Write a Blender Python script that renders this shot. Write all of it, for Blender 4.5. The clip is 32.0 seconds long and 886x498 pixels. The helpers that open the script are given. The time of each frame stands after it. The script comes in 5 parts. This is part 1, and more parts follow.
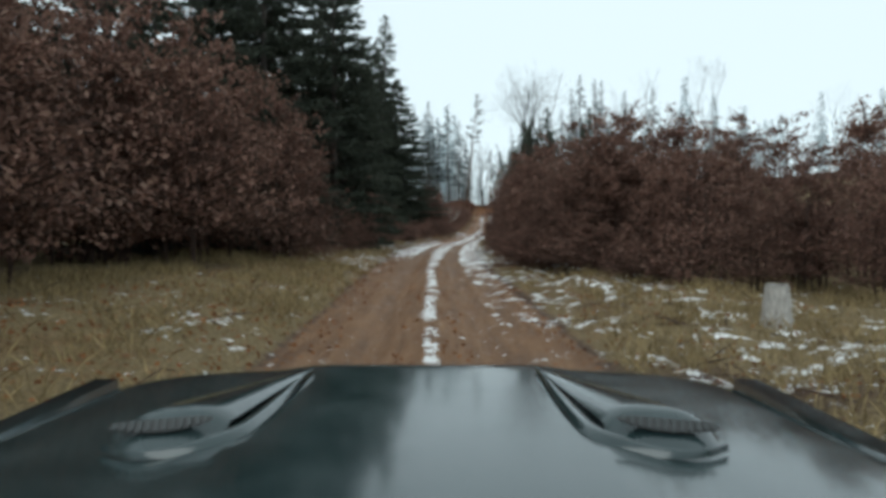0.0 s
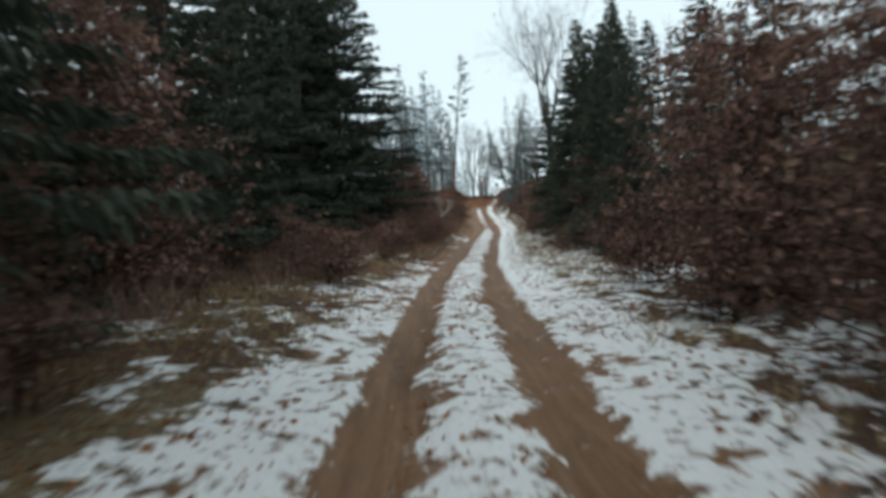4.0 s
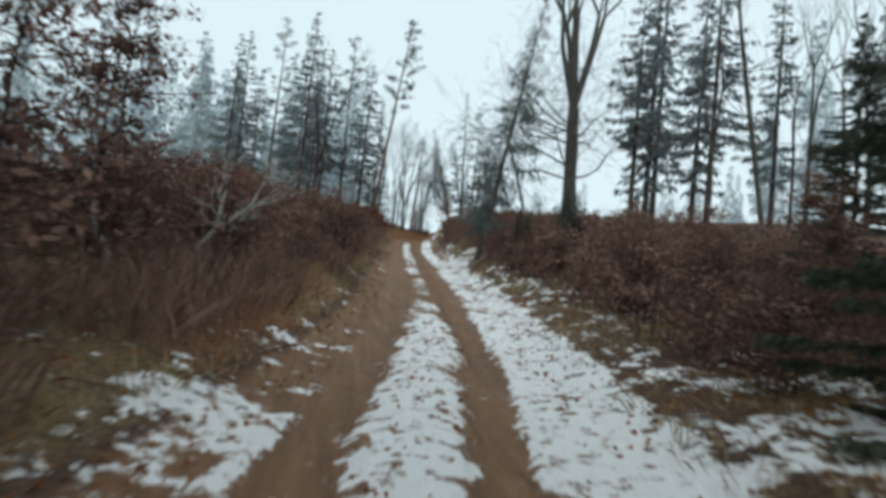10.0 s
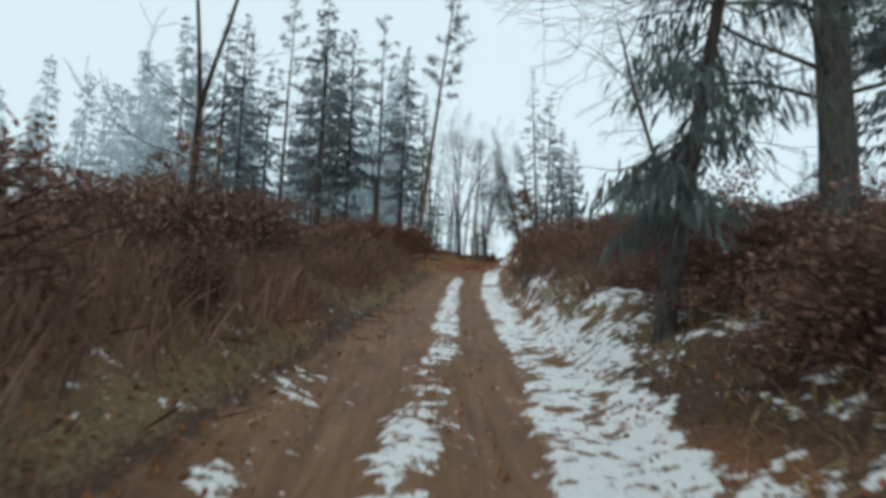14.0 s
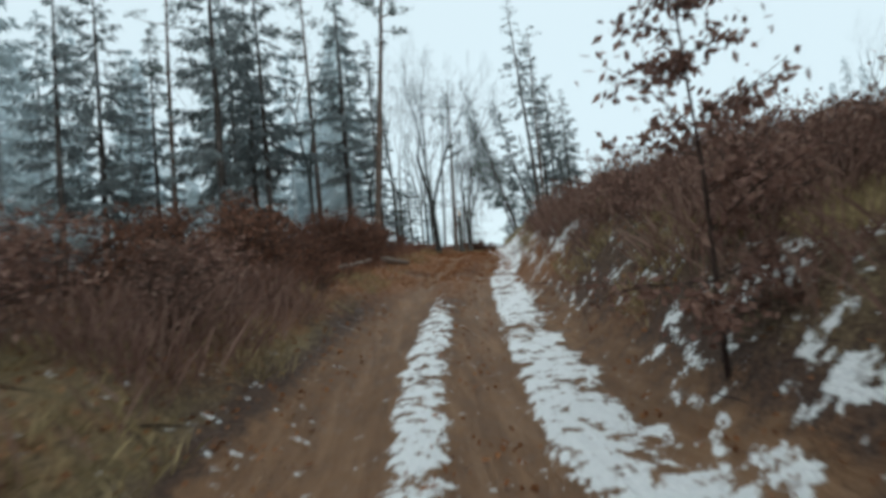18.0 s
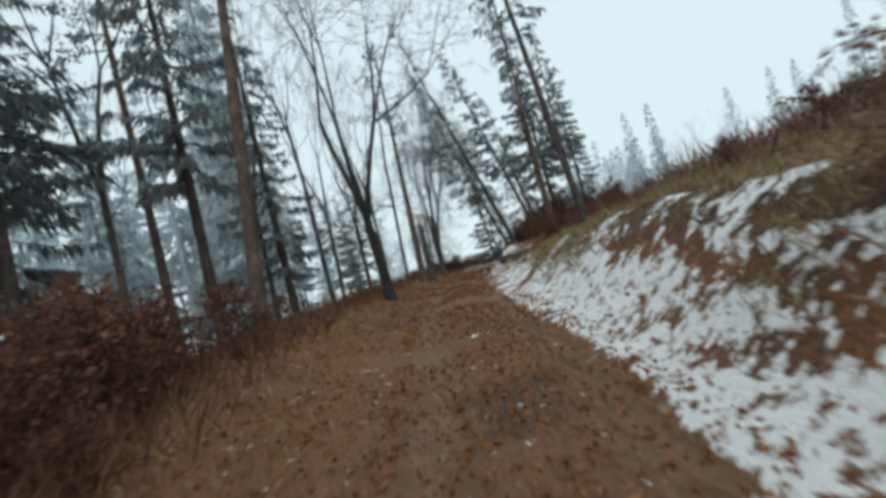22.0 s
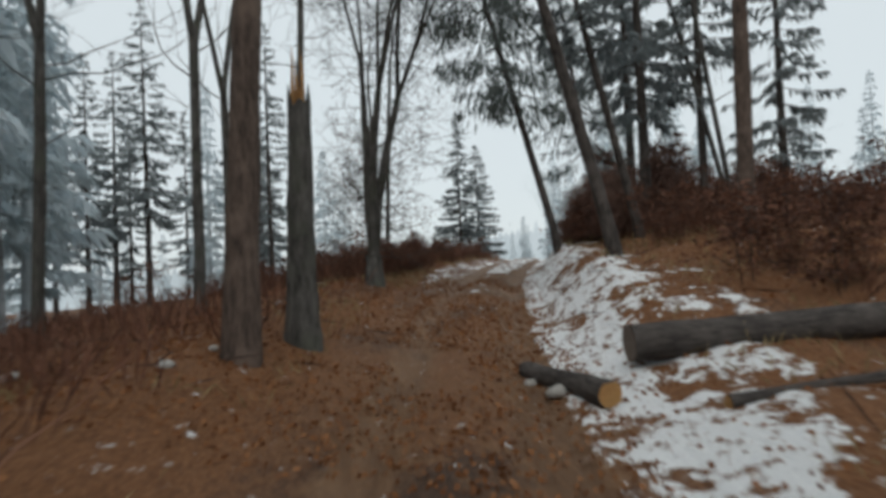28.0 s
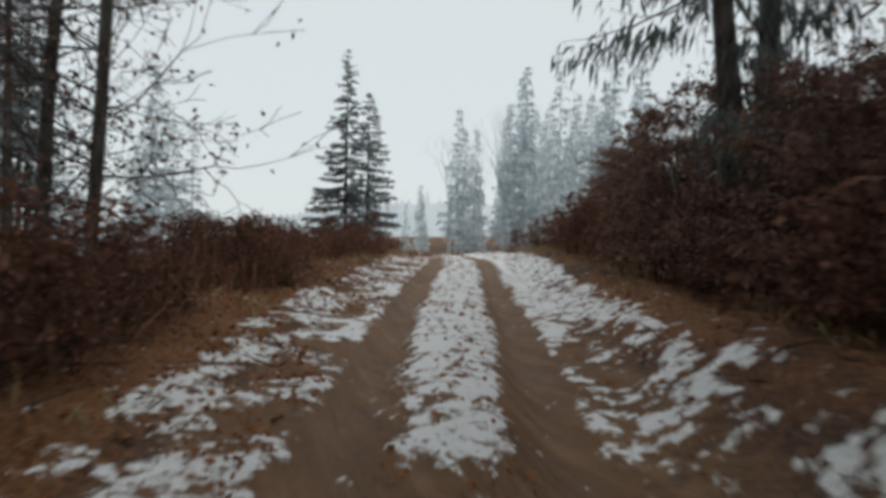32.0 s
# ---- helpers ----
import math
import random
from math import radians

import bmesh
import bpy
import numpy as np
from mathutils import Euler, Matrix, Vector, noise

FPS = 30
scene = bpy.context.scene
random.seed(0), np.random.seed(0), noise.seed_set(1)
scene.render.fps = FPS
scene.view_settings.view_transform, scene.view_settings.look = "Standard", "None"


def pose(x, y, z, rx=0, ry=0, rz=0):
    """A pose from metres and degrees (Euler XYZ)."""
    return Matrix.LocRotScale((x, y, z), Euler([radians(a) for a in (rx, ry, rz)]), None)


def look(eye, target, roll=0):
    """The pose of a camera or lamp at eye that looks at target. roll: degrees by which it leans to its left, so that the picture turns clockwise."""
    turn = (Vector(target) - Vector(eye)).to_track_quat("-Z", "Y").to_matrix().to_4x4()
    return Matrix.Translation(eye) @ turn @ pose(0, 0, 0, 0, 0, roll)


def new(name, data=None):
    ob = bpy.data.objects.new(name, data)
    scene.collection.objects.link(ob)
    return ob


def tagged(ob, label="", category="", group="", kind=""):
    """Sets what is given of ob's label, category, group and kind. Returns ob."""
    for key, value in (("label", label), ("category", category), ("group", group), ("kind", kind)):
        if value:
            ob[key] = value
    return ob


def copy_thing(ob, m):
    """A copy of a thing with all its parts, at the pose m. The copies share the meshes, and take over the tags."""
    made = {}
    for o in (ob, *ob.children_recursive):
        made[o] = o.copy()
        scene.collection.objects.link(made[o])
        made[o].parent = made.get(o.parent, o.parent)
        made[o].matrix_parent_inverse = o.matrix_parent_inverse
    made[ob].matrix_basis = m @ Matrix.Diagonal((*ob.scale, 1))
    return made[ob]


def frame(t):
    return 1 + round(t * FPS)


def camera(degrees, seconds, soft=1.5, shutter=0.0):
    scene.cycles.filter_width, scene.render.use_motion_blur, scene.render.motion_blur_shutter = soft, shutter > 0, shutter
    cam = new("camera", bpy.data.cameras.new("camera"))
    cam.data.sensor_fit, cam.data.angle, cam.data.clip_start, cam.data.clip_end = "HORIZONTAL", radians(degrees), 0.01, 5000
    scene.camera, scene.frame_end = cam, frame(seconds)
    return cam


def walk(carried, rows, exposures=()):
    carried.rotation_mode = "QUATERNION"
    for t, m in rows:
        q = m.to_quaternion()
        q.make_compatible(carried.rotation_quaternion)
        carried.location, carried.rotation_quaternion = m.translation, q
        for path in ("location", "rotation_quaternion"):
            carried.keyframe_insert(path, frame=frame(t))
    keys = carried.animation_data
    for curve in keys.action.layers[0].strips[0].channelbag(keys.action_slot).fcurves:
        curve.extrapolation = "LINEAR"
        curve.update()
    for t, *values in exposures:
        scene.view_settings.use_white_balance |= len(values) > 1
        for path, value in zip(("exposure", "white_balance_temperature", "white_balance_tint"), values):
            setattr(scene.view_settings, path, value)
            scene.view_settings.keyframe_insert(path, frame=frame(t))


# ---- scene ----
cam = camera(71.0, 32.0, soft=3.8, shutter=0.45)
PATH = [
    (0, (0.0, 0.0, 1.5), (0.0, 2.0, 1.5), 0.0),
    (0.1, (-0.004, 0.22, 1.506), (-0.002, 2.22, 1.506), 0.0),
    (0.2, (-0.015, 0.98, 1.532), (-0.008, 2.98, 1.534), -0.1),
    (0.5, (-0.051, 4.189, 1.629), (-0.023, 6.189, 1.635), -0.4),
    (1, (-0.129, 8.404, 1.834), (-0.129, 10.404, 1.862), 0.0),
    (1.5, (-0.231, 12.207, 2.014), (-0.283, 14.206, 2.063), -0.6),
    (2, (-0.308, 15.857, 2.194), (-0.349, 17.856, 2.243), -1.7),
    (2.5, (-0.411, 19.249, 2.374), (-0.449, 21.249, 2.398), -0.9),
    (3, (-0.463, 22.462, 2.477), (-0.476, 24.462, 2.484), -2.8),
    (3.5, (-0.463, 25.674, 2.554), (-0.435, 27.674, 2.543), -2.8),
    (5.5, (0.147, 38.559, 3.119), (0.32, 40.551, 3.121), -1.9),
    (6, (0.359, 41.779, 3.241), (0.562, 43.768, 3.24), -1.5),
    (6.5, (0.582, 44.992, 3.327), (0.808, 46.98, 3.327), -0.3),
    (7, (1.052, 48.236, 3.347), (1.291, 50.222, 3.379), -0.2),
    (7.5, (1.285, 51.001, 3.464), (1.547, 52.983, 3.507), -0.3),
    (8, (1.495, 53.771, 3.541), (1.787, 55.749, 3.588), 1.5),
    (8.5, (1.785, 56.143, 3.632), (2.111, 58.115, 3.694), 1.4),
    (9, (2.282, 58.736, 3.9), (2.572, 60.712, 4.007), 3.8),
    (9.5, (2.598, 61.211, 4.008), (2.915, 63.183, 4.12), 4.5),
    (10, (2.909, 63.439, 4.203), (3.208, 65.412, 4.332), 5.9),
    (10.5, (3.212, 65.722, 4.352), (3.559, 67.686, 4.495), 8.4),
    (11, (3.695, 68.02, 4.507), (4.051, 69.984, 4.641), 7.5),
    (11.5, (3.993, 70.282, 4.801), (4.342, 72.247, 4.939), 7.8),
    (12, (4.289, 72.578, 4.992), (4.608, 74.545, 5.152), 7.3),
    (12.5, (4.7, 74.954, 4.963), (4.997, 76.928, 5.083), 3.5),
    (13, (5.009, 77.309, 5.134), (5.254, 79.286, 5.296), 4.1),
    (13.5, (5.237, 79.374, 5.395), (5.444, 81.356, 5.547), 1.8),
    (14, (5.266, 81.053, 5.765), (5.341, 83.042, 5.964), 2.5),
    (14.5, (5.323, 82.562, 5.991), (5.442, 84.552, 6.146), 1.8),
    (16.5, (5.937, 89.571, 6.491), (6.128, 91.555, 6.654), 1.5),
    (17, (6.055, 91.446, 6.622), (6.211, 93.436, 6.734), 0.3),
    (17.5, (6.206, 93.755, 6.969), (6.31, 95.75, 7.08), -3.6),
    (18, (6.366, 95.922, 7.259), (6.5, 97.91, 7.429), -5.6),
    (18.5, (6.584, 97.832, 7.439), (6.88, 99.806, 7.57), -6.6),
    (19, (6.784, 100.407, 7.766), (6.988, 102.389, 7.935), -8.5),
    (19.5, (6.919, 102.882, 8.1), (7.101, 104.863, 8.306), -5.5),
    (20, (7.119, 105.309, 8.324), (7.352, 107.286, 8.508), -8.4),
    (20.5, (7.335, 107.824, 8.682), (7.548, 109.802, 8.886), -9.3),
    (21, (7.586, 110.33, 9.038), (7.806, 112.306, 9.262), -9.7),
    (21.5, (7.928, 112.642, 9.322), (8.173, 114.618, 9.504), -12.1),
    (22, (8.22, 114.902, 9.681), (8.471, 116.877, 9.87), -14.9),
    (22.5, (8.514, 117.296, 9.974), (8.781, 119.27, 10.148), -13.8),
    (23, (8.863, 119.397, 10.224), (9.181, 121.368, 10.352), -15.3),
    (23.5, (8.976, 121.58, 10.478), (9.316, 123.548, 10.596), -12.6),
    (24, (9.467, 123.128, 10.598), (9.75, 125.103, 10.735), -12.2),
    (24.5, (9.557, 125.452, 10.872), (9.766, 127.436, 11.007), -11.8),
    (25, (9.955, 127.271, 11.007), (10.224, 129.249, 11.137), -10.9),
    (25.5, (10.558, 129.163, 11.259), (10.885, 131.135, 11.342), -11.0),
    (27.5, (11.416, 137.821, 12.085), (11.788, 139.784, 12.162), -2.5),
    (28, (11.801, 140.141, 12.226), (12.178, 142.104, 12.285), -2.5),
    (28.5, (12.166, 142.356, 12.377), (12.569, 144.314, 12.44), -2.5),
    (29, (12.693, 144.749, 12.527), (13.111, 146.705, 12.564), -2.3),
    (29.5, (13.216, 146.604, 12.631), (13.7, 148.544, 12.67), -0.5),
    (30, (13.706, 148.469, 12.788), (14.233, 150.398, 12.812), -0.6),
    (30.5, (14.124, 150.175, 12.927), (14.692, 152.093, 12.925), -0.5),
    (31, (14.712, 151.939, 13.035), (15.327, 153.842, 13.008), -0.3),
    (31.5, (15.156, 153.764, 13.224), (15.854, 155.638, 13.191), 1.7),
    (32, (15.719, 155.655, 13.19), (16.444, 157.518, 13.142), 1.5),
]
EXPOSURES = [(0.0, 0.24, 6080, 3), (7.0, 0.24, 6080, 3), (9.0, 0.2, 6060, 3), (12.0, 0.0, 5980, 2), (14.0, 0.08, 5980, 2), (17.0, 0.08, 5960, 2), (19.0, 0.12, 5980, 2), (23.0, 0.04, 6180, 5), (25.0, 0.0, 6350, 8), (28.0, -0.1, 6420, 9), (32.0, -0.12, 6520, 10)]
walk(cam, [(t, look(eye, target, roll)) for t, eye, target, roll in PATH], EXPOSURES)

# ---------- light ----------
world = bpy.data.worlds.new("overcast_sky")
scene.world = world
world.use_nodes = True
wn, wl = world.node_tree.nodes, world.node_tree.links
wn.clear()
sky = wn.new("ShaderNodeTexSky")
sky.sky_type, sky.sun_disc = "NISHITA", False
sky.sun_elevation, sky.sun_rotation = radians(58), radians(20)
sky_bg = wn.new("ShaderNodeBackground")
sky_bg.inputs["Strength"].default_value = 0.12
wl.new(sky.outputs[0], sky_bg.inputs["Color"])
cloud_bg = wn.new("ShaderNodeBackground")
cloud_bg.inputs["Color"].default_value = (0.83, 0.90, 0.92, 1)
cloud_bg.inputs["Strength"].default_value = 0.92
cloud_mix = wn.new("ShaderNodeMixShader")
cloud_mix.inputs[0].default_value = 0.94
wl.new(sky_bg.outputs[0], cloud_mix.inputs[1])
wl.new(cloud_bg.outputs[0], cloud_mix.inputs[2])
world_out = wn.new("ShaderNodeOutputWorld")
wl.new(cloud_mix.outputs[0], world_out.inputs["Surface"])

sun_lamp = bpy.data.lights.new("sun", "SUN")
sun_lamp.energy, sun_lamp.angle, sun_lamp.color = 1.15, radians(50), (1.0, 0.97, 0.93)
sun = new("sun", sun_lamp)
sun.rotation_euler = (radians(32), 0, radians(-20))

# ---------- materials ----------


def material(name, rough=0.9, spec=0.25):
    m = bpy.data.materials.new(name)
    m.use_nodes = True
    b = m.node_tree.nodes["Principled BSDF"]
    b.inputs["Roughness"].default_value = rough
    b.inputs["Specular IOR Level"].default_value = spec
    return m, m.node_tree.nodes, m.node_tree.links, b


def ramp(nodes, links, source, stops):
    r = nodes.new("ShaderNodeValToRGB")
    e = r.color_ramp.elements
    while len(e) < len(stops):
        e.new(0.5)
    for k, (p, c) in enumerate(stops):
        e[k].position, e[k].color = p, (*c, 1)
    links.new(source, r.inputs["Fac"])
    return r.outputs["Color"]


def tex(nodes, links, scale, detail=4, coord=None, rough=0.55):
    n = nodes.new("ShaderNodeTexNoise")
    n.inputs["Scale"].default_value, n.inputs["Detail"].default_value = scale, detail
    n.inputs["Roughness"].default_value = rough
    if coord is not None:
        links.new(coord, n.inputs["Vector"])
    return n.outputs["Fac"]


def mixed(nodes, links, fac, a, b, blend="MIX"):
    n = nodes.new("ShaderNodeMix")
    n.data_type, n.blend_type = "RGBA", blend
    if isinstance(fac, float):
        n.inputs[0].default_value = fac
    else:
        links.new(fac, n.inputs[0])
    for socket, v in ((n.inputs[6], a), (n.inputs[7], b)):
        if isinstance(v, tuple):
            socket.default_value = (*v, 1)
        else:
            links.new(v, socket)
    return n.outputs[2]


def calc(nodes, links, op, a, b, clamp=False):
    n = nodes.new("ShaderNodeMath")
    n.operation, n.use_clamp = op, clamp
    for k, v in enumerate((a, b)):
        if isinstance(v, (int, float)):
            n.inputs[k].default_value = v
        else:
            links.new(v, n.inputs[k])
    return n.outputs[0]


def relief(nodes, links, bsdf, height, strength, distance):
    n = nodes.new("ShaderNodeBump")
    n.inputs["Strength"].default_value, n.inputs["Distance"].default_value = strength, distance
    links.new(height, n.inputs["Height"])
    links.new(n.outputs[0], bsdf.inputs["Normal"])


def leaf_material(name, colours, rough=0.75, through_light=0.3, patch=0.6):
    """Foliage: each leaf or spray has its own tone, with drifts of tone over the plant."""
    m, n, l, b = material(name, rough, 0.2)
    geo = n.new("ShaderNodeNewGeometry")
    info = n.new("ShaderNodeObjectInfo")
    co = n.new("ShaderNodeTexCoord")
    drift = tex(n, l, patch, 2, co.outputs["Object"])
    f = calc(n, l, "MULTIPLY_ADD", geo.outputs["Random Per Island"], 0.6)
    f.node.inputs[2].default_value = 0.0
    f = calc(n, l, "ADD", f, calc(n, l, "MULTIPLY", drift, 0.45))
    f = calc(n, l, "ADD", f, calc(n, l, "MULTIPLY", calc(n, l, "SUBTRACT", info.outputs["Random"], 0.5), 0.25), True)
    col = ramp(n, l, f, [(k / (len(colours) - 1), c) for k, c in enumerate(colours)])
    l.new(col, b.inputs["Base Color"])
    t = n.new("ShaderNodeBsdfTranslucent")
    l.new(col, t.inputs["Color"])
    mx = n.new("ShaderNodeMixShader")
    mx.inputs[0].default_value = through_light
    out = n["Material Output"]
    l.new(b.outputs[0], mx.inputs[1])
    l.new(t.outputs[0], mx.inputs[2])
    l.new(mx.outputs[0], out.inputs["Surface"])
    return m


def bark_material(name, dark, light, moss=None, scale=9.0):
    m, n, l, b = material(name, 0.92, 0.15)
    co = n.new("ShaderNodeTexCoord")
    mp = n.new("ShaderNodeMapping")
    mp.inputs["Scale"].default_value = (1, 1, 0.25)
    l.new(co.outputs["Object"], mp.inputs["Vector"])
    ridges = tex(n, l, scale * 1.8, 7, mp.outputs[0], 0.72)
    spots = tex(n, l, 2.3, 4, co.outputs["Object"])
    col = ramp(n, l, ridges, [(0.36, dark), (0.64, light)])
    col = mixed(n, l, ramp(n, l, spots, [(0.5, (0, 0, 0)), (0.68, (0.55, 0.55, 0.55))]), col, moss or tuple(c * 1.5 for c in light))
    l.new(col, b.inputs["Base Color"])
    relief(n, l, b, ridges, 1.0, 0.05)
    return m


NEEDLE_DARK = leaf_material("dark_spruce_needles", [(0.026, 0.032, 0.024), (0.052, 0.062, 0.046), (0.088, 0.098, 0.068)], 0.75, 0.25)
# Grey-green needles, lightened in the base colour to stand for mist.
NEEDLE_GREY = leaf_material("mist_lifted_spruce_needles", [(0.11, 0.13, 0.132), (0.2, 0.225, 0.23), (0.32, 0.355, 0.36)], 0.85, 0.5)
# No mist is modelled: its paleness is painted into these needles.
NEEDLE_MIST = leaf_material("mist_tinted_needles", [(0.36, 0.42, 0.44), (0.50, 0.57, 0.59), (0.62, 0.69, 0.71)], 0.9, 0.5)
# Deepest woods: distance haze painted into a still paler base colour.
NEEDLE_HAZE = leaf_material("haze_tinted_needles", [(0.52, 0.59, 0.62), (0.64, 0.71, 0.74), (0.74, 0.81, 0.84)], 0.95, 0.48)
NEEDLE_PINE = leaf_material("pine_needles", [(0.07, 0.088, 0.083), (0.12, 0.142, 0.132), (0.19, 0.21, 0.20)], 0.8, 0.38)
LEAF_BROWN = leaf_material("dry_beech_leaves", [(0.0595, 0.0325, 0.0262), (0.1403, 0.0755, 0.0575), (0.2388, 0.1353, 0.1038), (0.3528, 0.2268, 0.1728)], 0.7, 0.35)
LEAF_DULL = leaf_material("weathered_brown_leaves", [(0.0554, 0.0329, 0.0273), (0.121, 0.0677, 0.0527), (0.1989, 0.1166, 0.0885), (0.2914, 0.1931, 0.151)], 0.8, 0.35)
LEAF_RUST = leaf_material("rusty_undergrowth_leaves", [(0.05, 0.025, 0.018), (0.12, 0.056, 0.037), (0.21, 0.102, 0.066), (0.3, 0.168, 0.11)], 0.8, 0.35)
LEAF_ORANGE = leaf_material("fallen_orange_leaves", [(0.0956, 0.0372, 0.0149), (0.2125, 0.085, 0.0319), (0.3612, 0.17, 0.0744)], 0.75, 0.2, 0.3)
STRAW = leaf_material("dry_grass_blades", [(0.1, 0.07, 0.035), (0.2, 0.15, 0.075), (0.38, 0.29, 0.15), (0.24, 0.18, 0.08)], 0.8, 0.3, 0.25)
BARK_SPRUCE = bark_material("spruce_bark", (0.035, 0.03, 0.028), (0.11, 0.095, 0.085))
BARK_GREY = bark_material("beech_bark", (0.045, 0.042, 0.038), (0.14, 0.13, 0.118), (0.10, 0.11, 0.08), 6.0)
BARK_DARK = bark_material("dark_grey_bark", (0.02, 0.019, 0.018), (0.065, 0.06, 0.056), (0.06, 0.065, 0.05), 7.0)
BARK_PINE = bark_material("pine_bark", (0.06, 0.045, 0.038), (0.17, 0.125, 0.1))
# Trunks of the mid-distance spruces, with mist painted into the bark colour.
BARK_MIST = bark_material("mist_tinted_bark", (0.26, 0.28, 0.29), (0.42, 0.45, 0.46))
# Bark of the farthest trees, bleached towards the sky to imitate haze.
BARK_HAZE = bark_material("haze_tinted_bark", (0.44, 0.48, 0.50), (0.62, 0.67, 0.69))
TWIG = bark_material("twig_bark", (0.035, 0.022, 0.018), (0.09, 0.06, 0.05), None, 14.0)
WOOD_RAW = bark_material("splintered_heartwood", (0.42, 0.2, 0.07), (0.62, 0.36, 0.15), (0.5, 0.3, 0.12), 20.0)
WOOD_DULL = bark_material("weathered_log_wood", (0.12, 0.09, 0.07), (0.3, 0.24, 0.2), (0.22, 0.16, 0.12), 14.0)
WOOD_GREY = bark_material("bleached_wood", (0.3, 0.28, 0.25), (0.55, 0.52, 0.48), (0.6, 0.6, 0.58), 14.0)

# ---------- the lie of the land ----------
# The road's middle line: x, y and height.
LINE = np.array([
    (0, -1500, -8), (0, -60, -2.2), (0, -20, -0.8), (0, 0, 0), (-.1, 8.4, .33), (-.35, 16, .7), (-.46, 25.7, 1.05), (.15, 38.5, 1.6),
    (.9, 48, 1.88), (2, 56.3, 2.2), (3.2, 65.7, 2.8), (4.7, 75, 3.5), (5.3, 82.5, 4.4), (6.05, 91.5, 5.25), (6.7, 100.5, 6.2),
    (7.6, 110, 7.5), (9.1, 119.2, 8.63), (9.9, 127.4, 9.6), (11.4, 138.2, 10.38), (13.2, 146.6, 11.0), (14.6, 152, 11.42),
    (15.7, 155.7, 11.72), (18.7, 163, 12.2), (22.2, 171, 12.45), (27.6, 185, 12.1), (36, 210, 11), (50, 260, 8), (50, 1500, 0)])
# Height above the road at 3.2, 7 and 25 m to the left and to the right of it, along y.
SIDE_Y = np.array([-40, 0, 20, 40, 60, 75, 90, 100, 112, 122, 132, 145, 150, 156, 160, 175, 220.0])
LEFT = np.array([
    (.15, .35, .3, .2, .35, .7, .85, .75, .45, .4, .4, .45, .35, .25, .24, .2, .2),
    (.5, .85, .6, .4, .8, 1.5, 1.6, 1.3, .6, .1, -.1, -.2, -.2, -.1, -.06, 0, 0),
    (.9, 1.1, 1.0, 1, 2, 3, 3, 1.5, -1, -3, -4, -4.5, -4, -3, -2.8, -2, -2)])
RIGHT = np.array([
    (.05, .05, .1, .15, .3, .5, .9, 1.3, 1.5, 1.3, .75, .25, .95, .98, .55, .35, .2),
    (.1, .1, .15, .3, .6, 1, 1.8, 2.3, 2.5, 1.95, 1.35, .5, 1.4, 1.45, 1.05, .8, .5),
    (.3, .3, .5, 1, 1.2, 1.5, 2.6, 3.7, 4.5, 4.0, 3.6, 3.2, 3.2, 3, 2.9, 2.5, 2)])


def hashed(ix, iy, seed):
    h = (ix.astype(np.int64) * 374761393 + iy.astype(np.int64) * 668265263 + seed * 974634777) & 0x7FFFFFFF
    h = ((h ^ (h >> 13)) * 1274126177) & 0x7FFFFFFF
    return ((h ^ (h >> 16)) & 0xFFFF) / 65535.0


def bumps(x, y, size, seed=1, octaves=3):
    """Soft random relief between 0 and 1 with features of the given size in metres."""
    total, weight, amp = 0.0, 0.0, 1.0
    for o in range(octaves):
        fx, fy = x / size * 2 ** o, y / size * 2 ** o
        ix, iy = np.floor(fx), np.floor(fy)
        tx, ty = fx - ix, fy - iy
        tx, ty = tx * tx * (3 - 2 * tx), ty * ty * (3 - 2 * ty)
        s = seed + 17 * o
        a = hashed(ix, iy, s) * (1 - tx) + hashed(ix + 1, iy, s) * tx
        b = hashed(ix, iy + 1, s) * (1 - tx) + hashed(ix + 1, iy + 1, s) * tx
        total, weight, amp = total + amp * (a * (1 - ty) + b * ty), weight + amp, amp * 0.5
    return total / weight


def smooth(v, a, b):
    t = np.clip((v - a) / (b - a), 0, 1)
    return t * t * (3 - 2 * t)


def line_x(y):
    return (np.interp(y - 3, LINE[:, 1], LINE[:, 0]) + np.interp(y, LINE[:, 1], LINE[:, 0]) + np.interp(y + 3, LINE[:, 1], LINE[:, 0])) / 3


def line_z(y):
    return (np.interp(y - 3, LINE[:, 1], LINE[:, 2]) + np.interp(y, LINE[:, 1], LINE[:, 2]) + np.interp(y + 3, LINE[:, 1], LINE[:, 2])) / 3


def side(u, y):
    h = np.zeros_like(u)
    foot = np.interp(y, [84, 95, 112, 127, 134, 146, 150, 157, 163], [3.0, 2.75, 2.8, 2.9, 3.0, 3.0, 2.4, 2.2, 3.0])
    for rows, v, top in ((LEFT, -u, 3.0), (RIGHT, u, foot)):
        a, b, c = (np.interp(y, SIDE_Y, r) for r in rows)
        part_h = np.where(v < 3.2, a * smooth(v, 1.2, top), np.where(v < 7, a + (b - a) * (v - 3.2) / 3.8,
                          np.where(v < 25, b + (c - b) * (v - 7) / 18, c + np.minimum((v - 25) * c * 0.02, 1.5 * np.abs(c)))))
        h = np.where(v > 0, part_h, h)
    return h


RUT = 0.72


